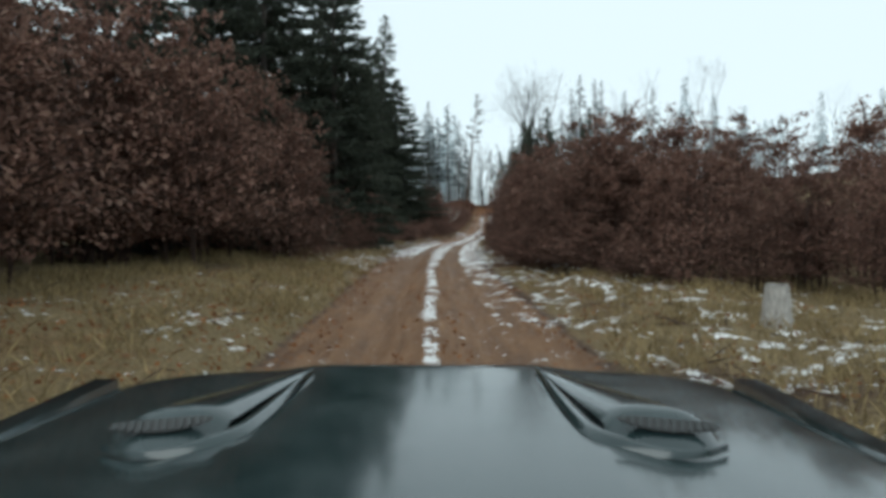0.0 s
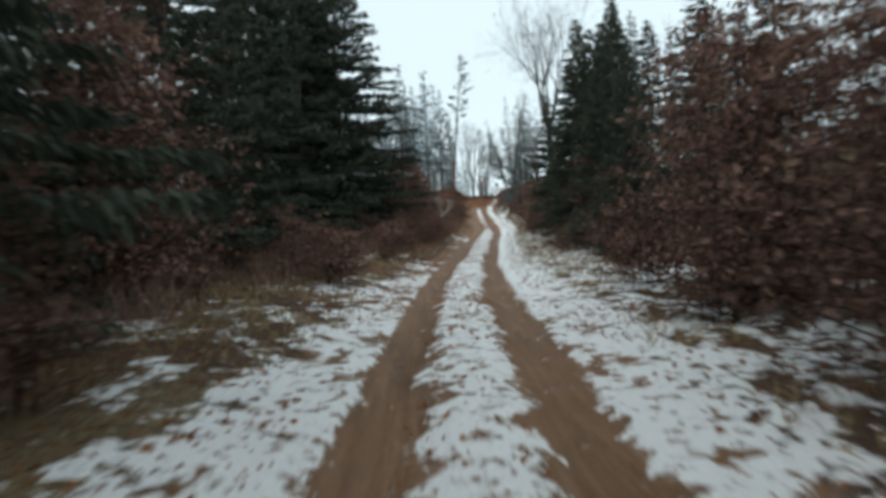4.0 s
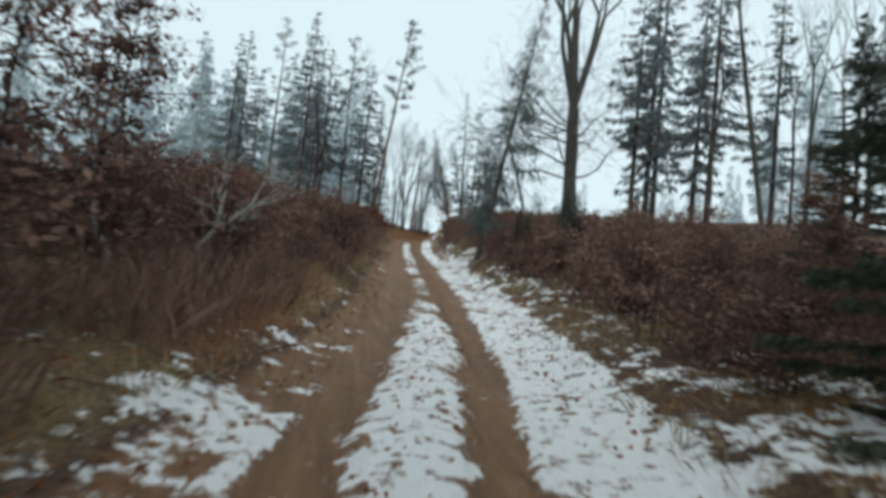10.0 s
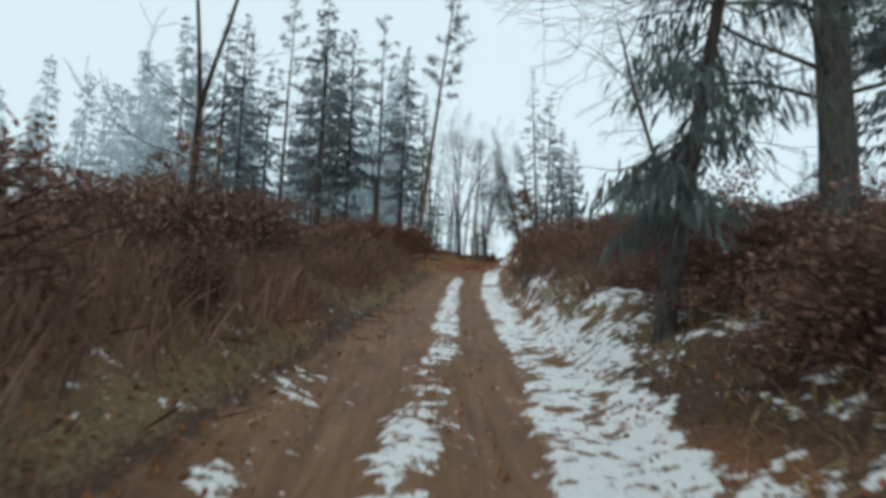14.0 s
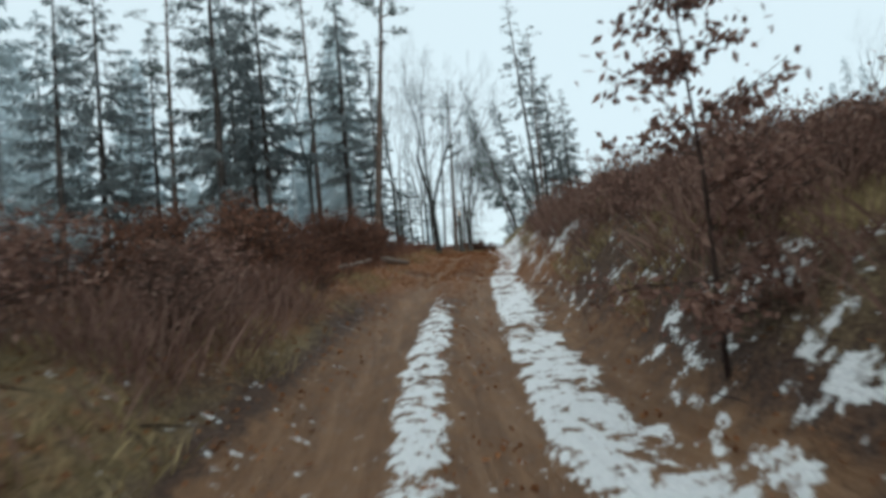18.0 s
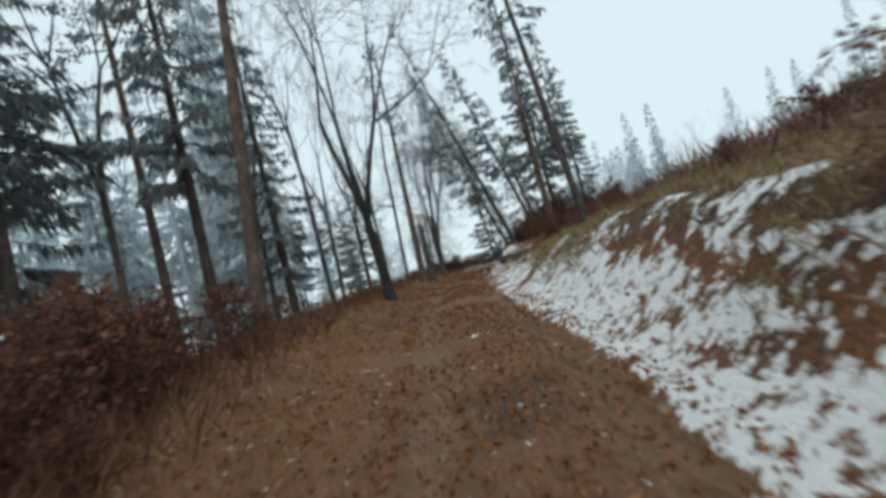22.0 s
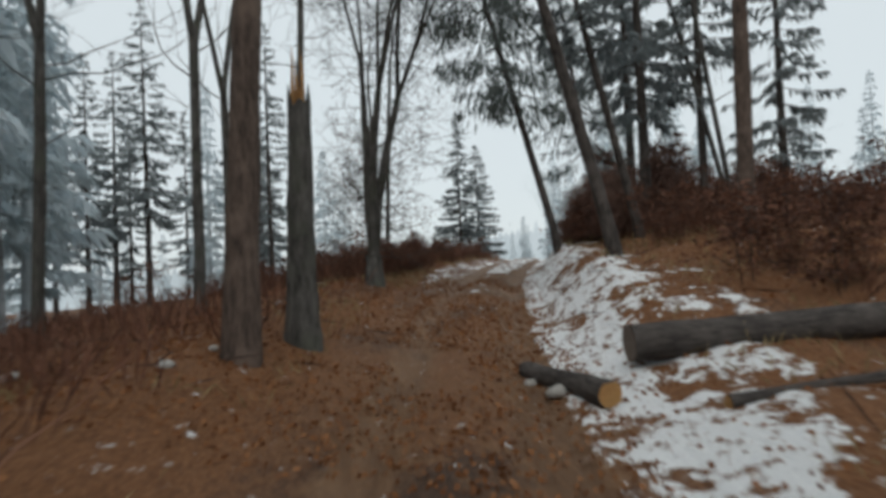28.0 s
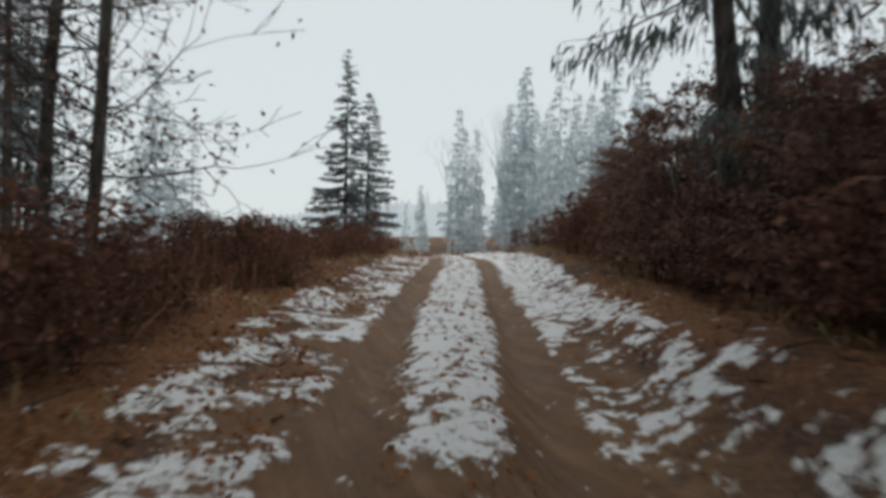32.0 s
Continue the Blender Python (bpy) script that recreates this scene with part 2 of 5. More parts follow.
def surface(u, y):
    """Height and cover (snow, bare mud, straw, orange leaves) at u metres right of the road's middle."""
    x = line_x(y) + u
    wander = (bumps(y * 0 + 3, y, 9, 5, 2) - 0.5) * 0.3 + np.interp(y, [60, 72, 84, 112, 120], [0, -0.1, -0.36, -0.36, 0])
    ru = u - wander
    rut = np.exp(-((np.abs(ru) - RUT) / 0.2) ** 2)
    road = smooth(-np.abs(u), -2.1, -1.5)
    h = line_z(y) + side(u, y)
    off = 1 - road
    h = h + road * (-0.10 * rut + 0.05 * np.exp(-(ru / 0.35) ** 2) + 0.05 * (bumps(x, y, 0.9, 3, 3) - 0.5))
    h = h + off * (0.30 * (bumps(x, y, 2.2, 7, 3) - 0.5) + 0.12 * (bumps(x, y, 0.5, 9, 2) - 0.5)) * smooth(np.abs(u), 1.7, 4) * smooth(-np.abs(u), -30, -12)
    h = h + 0.55 * (bumps(x, y, 1.5, 41, 2) - 0.42) * smooth(u, 2.0, 3.2) * smooth(-u, -12, -9) * smooth(-y, -20, -14) * smooth(y, -2, 3)
    h = h + 3 * (bumps(x, y, 60, 11, 2) - 0.5) * smooth(np.abs(u), 25, 80)
    mud = road * np.clip(0.75 + rut, 0, 1) + (1 - road) * 0.0
    # snow: between and beside the ruts, and on the banks to the right
    along = lambda pts: np.interp(y, [p[0] for p in pts], [p[1] for p in pts])
    middle = along([(0, .56), (14, .6), (22, .6), (30, .62), (48, .72), (74, .74), (78, .45), (88, .5), (94, .74), (106, .7), (111, .3), (150, .15), (157, .3), (161, .85), (180, .9)])
    edge_r = along([(0, .35), (18, .42), (28, .66), (50, .85), (70, .8), (78, .58), (96, .66), (108, .7), (128, .68), (136, .58), (142, .64), (154, .62), (158, .46), (163, .6), (168, .74), (180, .8)])
    edge_l = along([(0, .0), (24, .3), (30, .66), (44, .55), (58, .3), (66, .42), (74, .32), (90, .24), (108, .2), (150, .05), (157, .42), (163, .54), (180, .7)])
    bank_r = along([(0, .42), (10, .42), (25, .46), (44, .62), (56, .54), (68, .5), (76, .38), (88, .42), (92, .52), (97, .5), (101, .4), (106, .36), (112, .42), (119, .5), (128, .5), (136, .48), (146, .55), (154, .52), (158, .34), (164, .3), (180, .36)])
    bank_l = along([(0, .22), (20, .34), (30, .42), (44, .4), (56, .3), (70, .3), (90, .3), (110, .2), (150, .18), (158, .26), (180, .3)])
    v = np.abs(ru)
    mid_w = along([(0, .13), (18, .16), (28, .4), (34, .54), (72, .56), (78, .36), (96, .3), (108, .28), (158, .5), (164, .56)])
    ms = np.exp(-(ru / mid_w) ** 4) * middle
    strip = along([(0, 2.6), (90, 2.6), (96, 2.1), (112, 2.05), (118, 2.3), (124, 2.6)])
    es = smooth(v, 0.86, 1.05) * smooth(strip - v, 0, 0.6) * np.where(u > 0, edge_r, edge_l)
    reach_r = along([(0, 9.0), (60, 8.0), (95, 8.0), (106, 7.0), (112, 5.4), (120, 4.6), (126, 3.6), (134, 3.4), (142, 4.2), (146, 3.9), (160, 3.7), (180, 5)])
    fall = np.where(u > 0, smooth(-u / reach_r, -1.15, -0.6) * 0.72 + 0.28, smooth(u, -8, -4) * 0.7 + 0.3)
    bs = smooth(v, 1.6, 2.0) * np.where(u > 0, bank_r, bank_l) * fall
    want = np.maximum(np.maximum(ms, es), bs)
    xs = x + 1.5 * np.where(u > 0, side(u, y), 0) * smooth(-np.abs(u), -14, -9)
    grain = 0.22 * bumps(xs, y, 2.2, 21, 2) + 0.43 * bumps(xs, y, 0.6, 23, 2) + 0.35 * bumps(xs, y, 0.27, 25, 1)
    snow = smooth(grain - (1 - want), -0.22, 0.2) * smooth(want, 0.1, 0.25)
    narrow = np.exp(-((np.abs(ru) - RUT) / (0.13 + 0.05 * (bumps(x * 0 + 9, y, 3.0, 51, 2) - 0.5))) ** 2)
    snow = snow * (1 - 0.97 * narrow * road)
    h = h + 0.05 * snow
    straw = along([(-20, .8), (14, .9), (30, .55), (60, .4), (75, .5), (100, .55), (112, .3), (120, .5), (127, .95), (134, .8), (142, .15), (180, .2)])
    near = smooth(-np.abs(u), -14, -8)
    patch = lambda size, seed: near * bumps(x, y, size, seed, 2) + (1 - near) * bumps(x, y, 30, seed, 1)
    straw = (1 - road) * np.clip(straw * np.where(u > 0, 0.75, 1.0) * (0.4 + 1.2 * patch(2.6, 31)), 0, 1)
    orange = along([(-20, .3), (20, .35), (60, .45), (80, .6), (100, .5), (116, .9), (150, 1), (165, .6), (190, .5)])
    leafy = along([(98, 0), (111, .85), (150, .8), (158, .3), (170, .2)])
    orange = np.clip(orange * (0.35 + 1.2 * patch(1.8, 33)) * np.maximum(smooth(v, 0.9, 2.2), leafy), 0, 1)
    orange = orange * (1 - 0.62 * smooth(u, 1.7, 2.6) * smooth(y, 60, 90) * smooth(-y, -146, -132))
    mud = mud * (1 - 0.6 * leafy * (1 - 0.6 * rut))
    return h, snow, mud, straw, orange


def ground_at(x, y):
    xa, ya = np.atleast_1d(np.asarray(x, float)), np.atleast_1d(np.asarray(y, float))
    h = surface(xa - line_x(ya), ya)[0]
    return h if np.ndim(x) else float(h[0])


def spread(stops):
    out = []
    for (a, b, step) in stops:
        out.extend(np.arange(a, b - 1e-6, step))
    return np.array(out + [stops[-1][1]])


def mesh_of(name, verts, faces, mats, smooth_faces=False):
    """A mesh from arrays: faces all have the same number of corners."""
    me = bpy.data.meshes.new(name)
    verts, faces = np.asarray(verts, np.float32), np.asarray(faces, np.int32)
    n = faces.shape[1]
    me.vertices.add(len(verts))
    me.vertices.foreach_set("co", verts.ravel())
    me.loops.add(faces.size)
    me.loops.foreach_set("vertex_index", faces.ravel())
    me.polygons.add(len(faces))
    me.polygons.foreach_set("loop_start", np.arange(0, faces.size, n, dtype=np.int32))
    if smooth_faces:
        me.polygons.foreach_set("use_smooth", np.ones(len(faces), bool))
    me.update(calc_edges=True)
    for m in mats if isinstance(mats, (list, tuple)) else [mats]:
        me.materials.append(m)
    return me


def ground_material():
    m, n, l, b = material("forest_ground", 0.85, 0.3)
    co = n.new("ShaderNodeTexCoord").outputs["Object"]
    att = {}
    for k in ("snow", "mud", "straw", "orange"):
        a = n.new("ShaderNodeAttribute")
        a.attribute_name = k
        att[k] = a.outputs["Fac"]
    fine, mid, big = tex(n, l, 24, 5, co, 0.7), tex(n, l, 5, 4, co), tex(n, l, 0.7, 3, co)
    litter = ramp(n, l, fine, [(0.25, (0.022, 0.013, 0.009)), (0.5, (0.075, 0.042, 0.027)), (0.75, (0.16, 0.095, 0.06))])
    straw = ramp(n, l, fine, [(0.25, (0.05, 0.038, 0.018)), (0.5, (0.2, 0.145, 0.07)), (0.78, (0.38, 0.29, 0.16))])
    straw = mixed(n, l, ramp(n, l, mid, [(0.52, (0, 0, 0)), (0.8, (0.5, 0.5, 0.5))]), straw, (0.16, 0.12, 0.05))
    rust = ramp(n, l, fine, [(0.25, (0.0638, 0.0262, 0.0116)), (0.5, (0.213, 0.0928, 0.0375)), (0.78, (0.3627, 0.1851, 0.0857))])
    mud = ramp(n, l, mid, [(0.25, (0.1032, 0.0538, 0.029)), (0.55, (0.2067, 0.1126, 0.0583)), (0.8, (0.3005, 0.1818, 0.1026))])
    mud = mixed(n, l, 0.45, mud, ramp(n, l, big, [(0.3, (0.132, 0.072, 0.042)), (0.7, (0.324, 0.168, 0.0744))]))

    lengthwise = n.new("ShaderNodeMapping")
    lengthwise.inputs["Scale"].default_value = (7, 0.55, 1)
    l.new(co, lengthwise.inputs["Vector"])
    streak = tex(n, l, 1.0, 5, lengthwise.outputs[0], 0.65)
    mud = mixed(n, l, 0.5, mud, ramp(n, l, streak, [(0.3, (0.085, 0.045, 0.024)), (0.5, (0.2, 0.105, 0.05)), (0.72, (0.36, 0.22, 0.125))]))
    mud = mixed(n, l, ramp(n, l, fine, [(0.58, (0, 0, 0)), (0.75, (0.6, 0.6, 0.6))]), mud, (0.07, 0.04, 0.024))

    def brk(a, lo, hi, w=0.6):
        s = calc(n, l, "ADD", a, calc(n, l, "MULTIPLY", calc(n, l, "SUBTRACT", mid, 0.5), w))
        s = calc(n, l, "ADD", s, calc(n, l, "MULTIPLY", calc(n, l, "SUBTRACT", fine, 0.5), w * 0.8))
        return calc(n, l, "DIVIDE", calc(n, l, "SUBTRACT", s, lo), hi - lo, True)

    col = mixed(n, l, brk(att["straw"], 0.35, 0.65), litter, straw)
    col = mixed(n, l, brk(att["orange"], 0.4, 0.75), col, rust)
    col = mixed(n, l, brk(att["mud"], 0.35, 0.6), col, mud)
    speck = tex(n, l, 5.5, 6, co, 0.72)
    snow_mask = calc(n, l, "ADD", att["snow"], calc(n, l, "MULTIPLY", calc(n, l, "SUBTRACT", speck, 0.52), 4.2))
    snow_mask = calc(n, l, "DIVIDE", calc(n, l, "SUBTRACT", snow_mask, 0.47), 0.22, True)
    snow_col = ramp(n, l, fine, [(0.3, (0.84, 0.85, 0.85)), (0.6, (0.95, 0.95, 0.94))])
    col = mixed(n, l, snow_mask, col, snow_col)
    l.new(col, b.inputs["Base Color"])
    wet = calc(n, l, "MULTIPLY", att["mud"], calc(n, l, "SUBTRACT", 1.0, mid))
    l.new(calc(n, l, "SUBTRACT", 0.9, calc(n, l, "MULTIPLY", wet, 0.6)), b.inputs["Roughness"])
    relief(n, l, b, calc(n, l, "ADD", calc(n, l, "ADD", fine, calc(n, l, "MULTIPLY", streak, 1.5)), calc(n, l, "MULTIPLY", mid, 1.5)), 1.0, 0.07)
    return m


def build_ground():
    us = spread([(-1500, -300, 300), (-300, -80, 40), (-80, -25, 5), (-25, -9, 1.0), (-9, -3.6, .3), (-3.6, 3.6, .1), (3.6, 9, .24), (9, 25, 1.0),
                 (25, 80, 5), (80, 300, 40), (300, 1500, 300)])
    ys = spread([(-1500, -300, 300), (-300, -60, 40), (-60, -4, 4), (-4, 4, .5), (4, 182, .2), (182, 230, 1.2), (230, 340, 10), (340, 1500, 290)])
    U, Y = np.meshgrid(us, ys)
    h, snow, mud, straw, orange = surface(U, Y)
    X = line_x(Y) + U
    w, r = len(us), len(ys)
    idx = np.arange(w * r).reshape(r, w)
    faces = np.stack([idx[:-1, :-1], idx[:-1, 1:], idx[1:, 1:], idx[1:, :-1]], -1).reshape(-1, 4)
    me = mesh_of("ground", np.stack([X, Y, h], -1).reshape(-1, 3), faces, ground_material(), True)
    for k, v in (("snow", snow), ("mud", mud), ("straw", straw), ("orange", orange)):
        me.attributes.new(k, "FLOAT", "POINT").data.foreach_set("value", v.astype(np.float32).ravel())
    tagged(new("ground", me), "rutted brown mud track with patchy snow and leaf litter", "ground", kind="structure")


build_ground()

# ---------- shapes ----------


def tubes(segments, sides):
    """Tapered round pieces: rows of (start, end, start radius, end radius)."""
    s = np.array([[*a, *b, ra, rb] for a, b, ra, rb in segments], float)
    a, b, ra, rb = s[:, :3], s[:, 3:6], s[:, 6:7], s[:, 7:8]
    d = b - a
    d /= np.linalg.norm(d, axis=1, keepdims=True) + 1e-9
    ref = np.where(np.abs(d[:, 2:3]) > 0.9, np.array([[1.0, 0, 0]]), np.array([[0, 0, 1.0]]))
    p = np.cross(d, ref)
    p /= np.linalg.norm(p, axis=1, keepdims=True) + 1e-9
    q = np.cross(d, p)
    ang = np.arange(sides) * 2 * np.pi / sides
    ring = np.cos(ang)[None, :, None] * p[:, None, :] + np.sin(ang)[None, :, None] * q[:, None, :]
    va, vb = a[:, None] + ring * ra[:, None], b[:, None] + ring * rb[:, None]
    verts = np.concatenate([va, vb], 1).reshape(-1, 3)
    k = np.arange(sides)
    one = np.stack([k, (k + 1) % sides, (k + 1) % sides + sides, k + sides], -1)
    faces = (one[None] + (np.arange(len(s)) * 2 * sides)[:, None, None]).reshape(-1, 4)
    return verts, faces


def sprays(centre, axis, length, width, rng, droop=0.0):
    """Pointed leaves or needle sprays: a kite of four corners each, from its foot along its axis."""
    n = len(centre)
    axis = axis / (np.linalg.norm(axis, axis=1, keepdims=True) + 1e-9)
    across = np.cross(axis, rng.normal(size=(n, 3)))
    across /= np.linalg.norm(across, axis=1, keepdims=True) + 1e-9
    ln, wd = np.reshape(length, (-1, 1)) * np.ones((n, 1)), np.reshape(width, (-1, 1)) * np.ones((n, 1))
    mid = centre + axis * ln * 0.45
    tip = centre + axis * ln - np.array([[0, 0, 1.0]]) * ln * droop
    verts = np.stack([centre, mid + across * wd / 2, tip, mid - across * wd / 2], 1).reshape(-1, 3)
    return verts, np.arange(4 * n).reshape(-1, 4)


def round_trunk(height, radius, rng, lean=(0, 0), sides=10, rings=14, flare=1.6, bend=0.02, top=0.12):
    """A tapered, slightly bent trunk with a flared, uneven foot."""
    t = np.linspace(0, 1, rings) ** 1.3
    z = t * height
    bx, by = np.cumsum(rng.normal(0, bend, rings)) * height * 0.08, np.cumsum(rng.normal(0, bend, rings)) * height * 0.08
    cx, cy = lean[0] * z + (bx - bx[0]) * t, lean[1] * z + (by - by[0]) * t
    r = radius * (1 - t * (1 - top)) * (1 + (flare - 1) * np.exp(-z / (radius * 2.2)))
    ang = np.arange(sides) * 2 * np.pi / sides
    wob = 1 + rng.normal(0, 0.05, (rings, sides))
    verts = np.stack([cx[:, None] + r[:, None] * wob * np.cos(ang), cy[:, None] + r[:, None] * wob * np.sin(ang),
                      np.repeat(z[:, None], sides, 1) - 0.35 * (t[:, None] == 0)], -1).reshape(-1, 3)
    idx = np.arange(rings * sides).reshape(rings, sides)
    nxt = np.roll(idx, -1, 1)
    faces = np.stack([idx[:-1], nxt[:-1], nxt[1:], idx[1:]], -1).reshape(-1, 4)
    return verts, faces, (lambda zz: np.array([np.interp(zz, z, cx), np.interp(zz, z, cy), zz]), lambda zz: np.interp(zz, z, r))


def joined(*pieces):
    verts, faces, at = [], [], 0
    for v, f in pieces:
        verts.append(v)
        faces.append(f + at)
        at += len(v)
    return np.concatenate(verts), np.concatenate(faces)


def thing(name, parts, label, category, group=""):
    """An Empty at its base with its parts: rows of (part name, mesh, label)."""
    ob = new(name)
    ob.empty_display_size = 0.2
    for pn, me, pl in parts:
        tagged(child(pn, me, ob), pl)
    return tagged(ob, label, category, group)


def child(name, me, parent):
    ob = new(name, me)
    ob.parent = parent
    return ob


def spruce_meshes(seed, height, spread_r, bare=0.08, dense=1.0, lean=(0, 0), trunk_r=None, needles=NEEDLE_DARK, bark=BARK_SPRUCE, spray=0.42, thin=0.0, hang=0.0, packed=1.0):
    rng = np.random.default_rng(seed)
    trunk_r = trunk_r or height * 0.011
    tv, tf, (axis, rad) = round_trunk(height * 0.985, trunk_r, rng, lean, 8, 12, 1.4, 0.01, 0.06)
    limbs, cen, ax, ln = [], [], [], []
    z = height * bare
    while z < height * 0.985:
        f = (z - height * bare) / (height * (1 - bare))
        reach = spread_r * ((1 - f) ** 0.85) * (0.55 + 0.45 * min(1, f * 6 + 0.3)) + 0.12
        for k in range(rng.integers(4, 7)):
            if rng.random() < thin:
                continue
            a, r = rng.uniform(0, 2 * np.pi), reach * rng.uniform(0.6, 1.12)
            foot = axis(z)
            out = np.array([np.cos(a), np.sin(a), 0])
            drop, rise = rng.uniform(0.2, 0.5) * (1 - f * 0.8) + hang * rng.uniform(0.2, 0.8), rng.uniform(0.05, 0.2)
            ts = np.linspace(0, 1, 5)
            pts = foot + out * (ts * r)[:, None] + np.array([0, 0, 1.0]) * ((-drop * ts + (drop * 0.55 + rise * f) * ts ** 2) * r)[:, None]
            for i in range(4 if dense > 1.2 else 0):
                w = max(0.006, 0.012 * r)
                limbs.append((pts[i], pts[i + 1], w * (1 - i / 4.5), w * (1 - (i + 1) / 4.5)))
            if dense <= 1.2:
                limbs.append((pts[0], pts[2], 0.012 * r, 0.007 * r))
                limbs.append((pts[2], pts[4], 0.007 * r, 0.003 * r))
            m = max(5, int(r * 24 * dense))
            s = rng.uniform(0.12, 1.0, m) ** 0.8
            p = np.stack([np.interp(s, ts, pts[:, c]) for c in range(3)], -1)
            if hang > 0.5:
                off = rng.normal(0, 0.11 * r, m)
                p = p + np.array([-out[1], out[0], 0]) * off[:, None] - np.array([0, 0, 1.0]) * (0.7 * np.abs(off) + rng.uniform(0, 0.22, m))[:, None]
            sideway = np.array([-out[1], out[0], 0]) * rng.choice([-1, 1], m)[:, None] * rng.uniform(0.3, 1.1, m)[:, None]
            cen.append(p + rng.normal(0, 0.03 + 0.02 * hang, (m, 3)))
            ax.append(out * rng.uniform(0.3, 0.9, m)[:, None] + sideway + np.array([0, 0, 1.0]) * (rng.uniform(-1.0, 0.05, m) - 2.2 * hang * rng.random(m))[:, None])
            ln.append(spray * rng.uniform(0.5, 1.3, m) * (1 - 0.45 * f))
        z += rng.uniform(0.28, 0.5) * (1 - 0.35 * f) * height / 14 / max(0.7, min(dense, 1.2)) / packed
    top = axis(height * 0.97)
    cen.append(top + rng.normal(0, 0.03, (10, 3)))
    ax.append(rng.normal(0, 0.3, (10, 3)) + np.array([0, 0, 1.0]))
    ln.append(np.full(10, 0.35))
    cen, ax, ln = np.concatenate(cen), np.concatenate(ax), np.concatenate(ln)
    cv, cf = sprays(cen, ax, ln, ln * (0.3 - 0.11 * min(hang, 1)), rng, 0.3)
    lv, lf = tubes(limbs, 3)
    return [("trunk", mesh_of("spruce_trunk", *joined((tv, tf), (lv, lf)), bark, True), ""),
            ("crown", mesh_of("spruce_crown", cv, cf, needles), "")]


def branchy(rng, start, direction, length, radius, depth, out, tips, spread_a=0.55, up=0.25, split=(2, 3), wiggle=0.12, keep=0.72):
    """Limbs that bend, taper and fork; gathers the pieces and the twig ends."""
    p, d = np.array(start, float), np.array(direction, float)
    d /= np.linalg.norm(d)
    steps = 3 if depth > 0 else 2
    r = radius
    for i in range(steps):
        d = d + rng.normal(0, wiggle, 3) + np.array([0, 0, up * 0.25])
        d /= np.linalg.norm(d)
        q = p + d * length / steps
        r2 = radius * (1 - 0.4 * (i + 1) / steps)
        out.append((p, q, r, r2))
        if depth <= 2:
            tips.append((q, d, depth))
        p, r = q, r2
    if depth <= 0:
        return
    for k in range(rng.integers(split[0], split[1] + 1)):
        e = d + rng.normal(0, spread_a, 3)
        e[2] += up * 0.5
        branchy(rng, p, e, length * rng.uniform(keep - 0.12, keep + 0.08), r * rng.uniform(0.55, 0.8), depth - 1, out, tips, spread_a, up, split, wiggle, keep)


def bare_tree_meshes(seed, height, trunk_r, fork_at=0.35, stems=2, lean=(0, 0), depth=4, bark=BARK_GREY, leaves=None, leaf_n=0, side_from=0.4, spread_a=0.42, fan=0.22, side_n=4, net=0, net_len=1.3):
    """A leafless broadleaf: trunk, rising stems and a fine net of twigs."""
    rng = np.random.default_rng(seed)
    h0 = height * fork_at
    tv, tf, (axis, rad) = round_trunk(h0, trunk_r, rng, lean, 12, 12, 1.3, 0.02, 0.82)
    out, tips = [], []
    top = axis(h0)
    base_dir = np.array([lean[0], lean[1], 1.0])
    for k in range(stems):
        a = 2 * np.pi * k / stems + rng.uniform(-0.4, 0.4)
        d = base_dir + np.array([np.cos(a), np.sin(a), 0]) * (fan if stems > 1 else 0.05)
        branchy(rng, top - base_dir * 0.12, d, height * 0.26, trunk_r * (0.82 if stems == 1 else 0.72 if stems == 2 else 0.62 if stems < 5 else 0.46), depth, out, tips, spread_a, 0.3, (2, 3), 0.07)
    for k in range(side_n):
        zz = h0 * rng.uniform(side_from, 0.98)
        a = rng.uniform(0, 2 * np.pi)
        branchy(rng, axis(zz), (np.cos(a), np.sin(a), rng.uniform(0.1, 0.6)), height * 0.12, trunk_r * 0.13 + 0.008, 2, out, tips, 0.5, 0.2, (2, 3), 0.2)
    boughs = [s for s in out if s[2] > 0.012]
    for k in range(net):
        p, q, r0, r1 = boughs[rng.integers(len(boughs))]
        e = rng.normal(size=3) * np.array([1, 1, 0.35]) + np.array([0, 0, 0.12])
        branchy(rng, p + (q - p) * rng.random(), e, net_len * rng.uniform(0.5, 1.2), 0.011, 2, out, tips, 0.5, 0.06, (2, 3), 0.26)
    thick = [s for s in out if s[2] > 0.03]
    fine = [(s[0], s[1], max(s[2], 0.006), max(s[3], 0.005)) for s in out if s[2] <= 0.03]
    pieces = [tubes(thick, 7)] + ([tubes(fine, 3)] if fine else [])
    parts = [("trunk", mesh_of("bare_trunk", tv, tf, bark, True), ""), ("crown", mesh_of("bare_crown", *joined(*pieces), bark, True), "leafless limbs and twigs")]
    if leaves and leaf_n:
        pick = rng.integers(0, len(tips), leaf_n)
        c = np.array([tips[i][0] for i in pick]) + rng.normal(0, 0.12, (leaf_n, 3))
        parts.append(("foliage", mesh_of("clinging_leaves", *sprays(c, rng.normal(size=(leaf_n, 3)) + np.array([0, 0, -0.5]), rng.uniform(0.07, 0.13, leaf_n), 0.06, rng), leaves), "dry brown leaves"))
    return parts


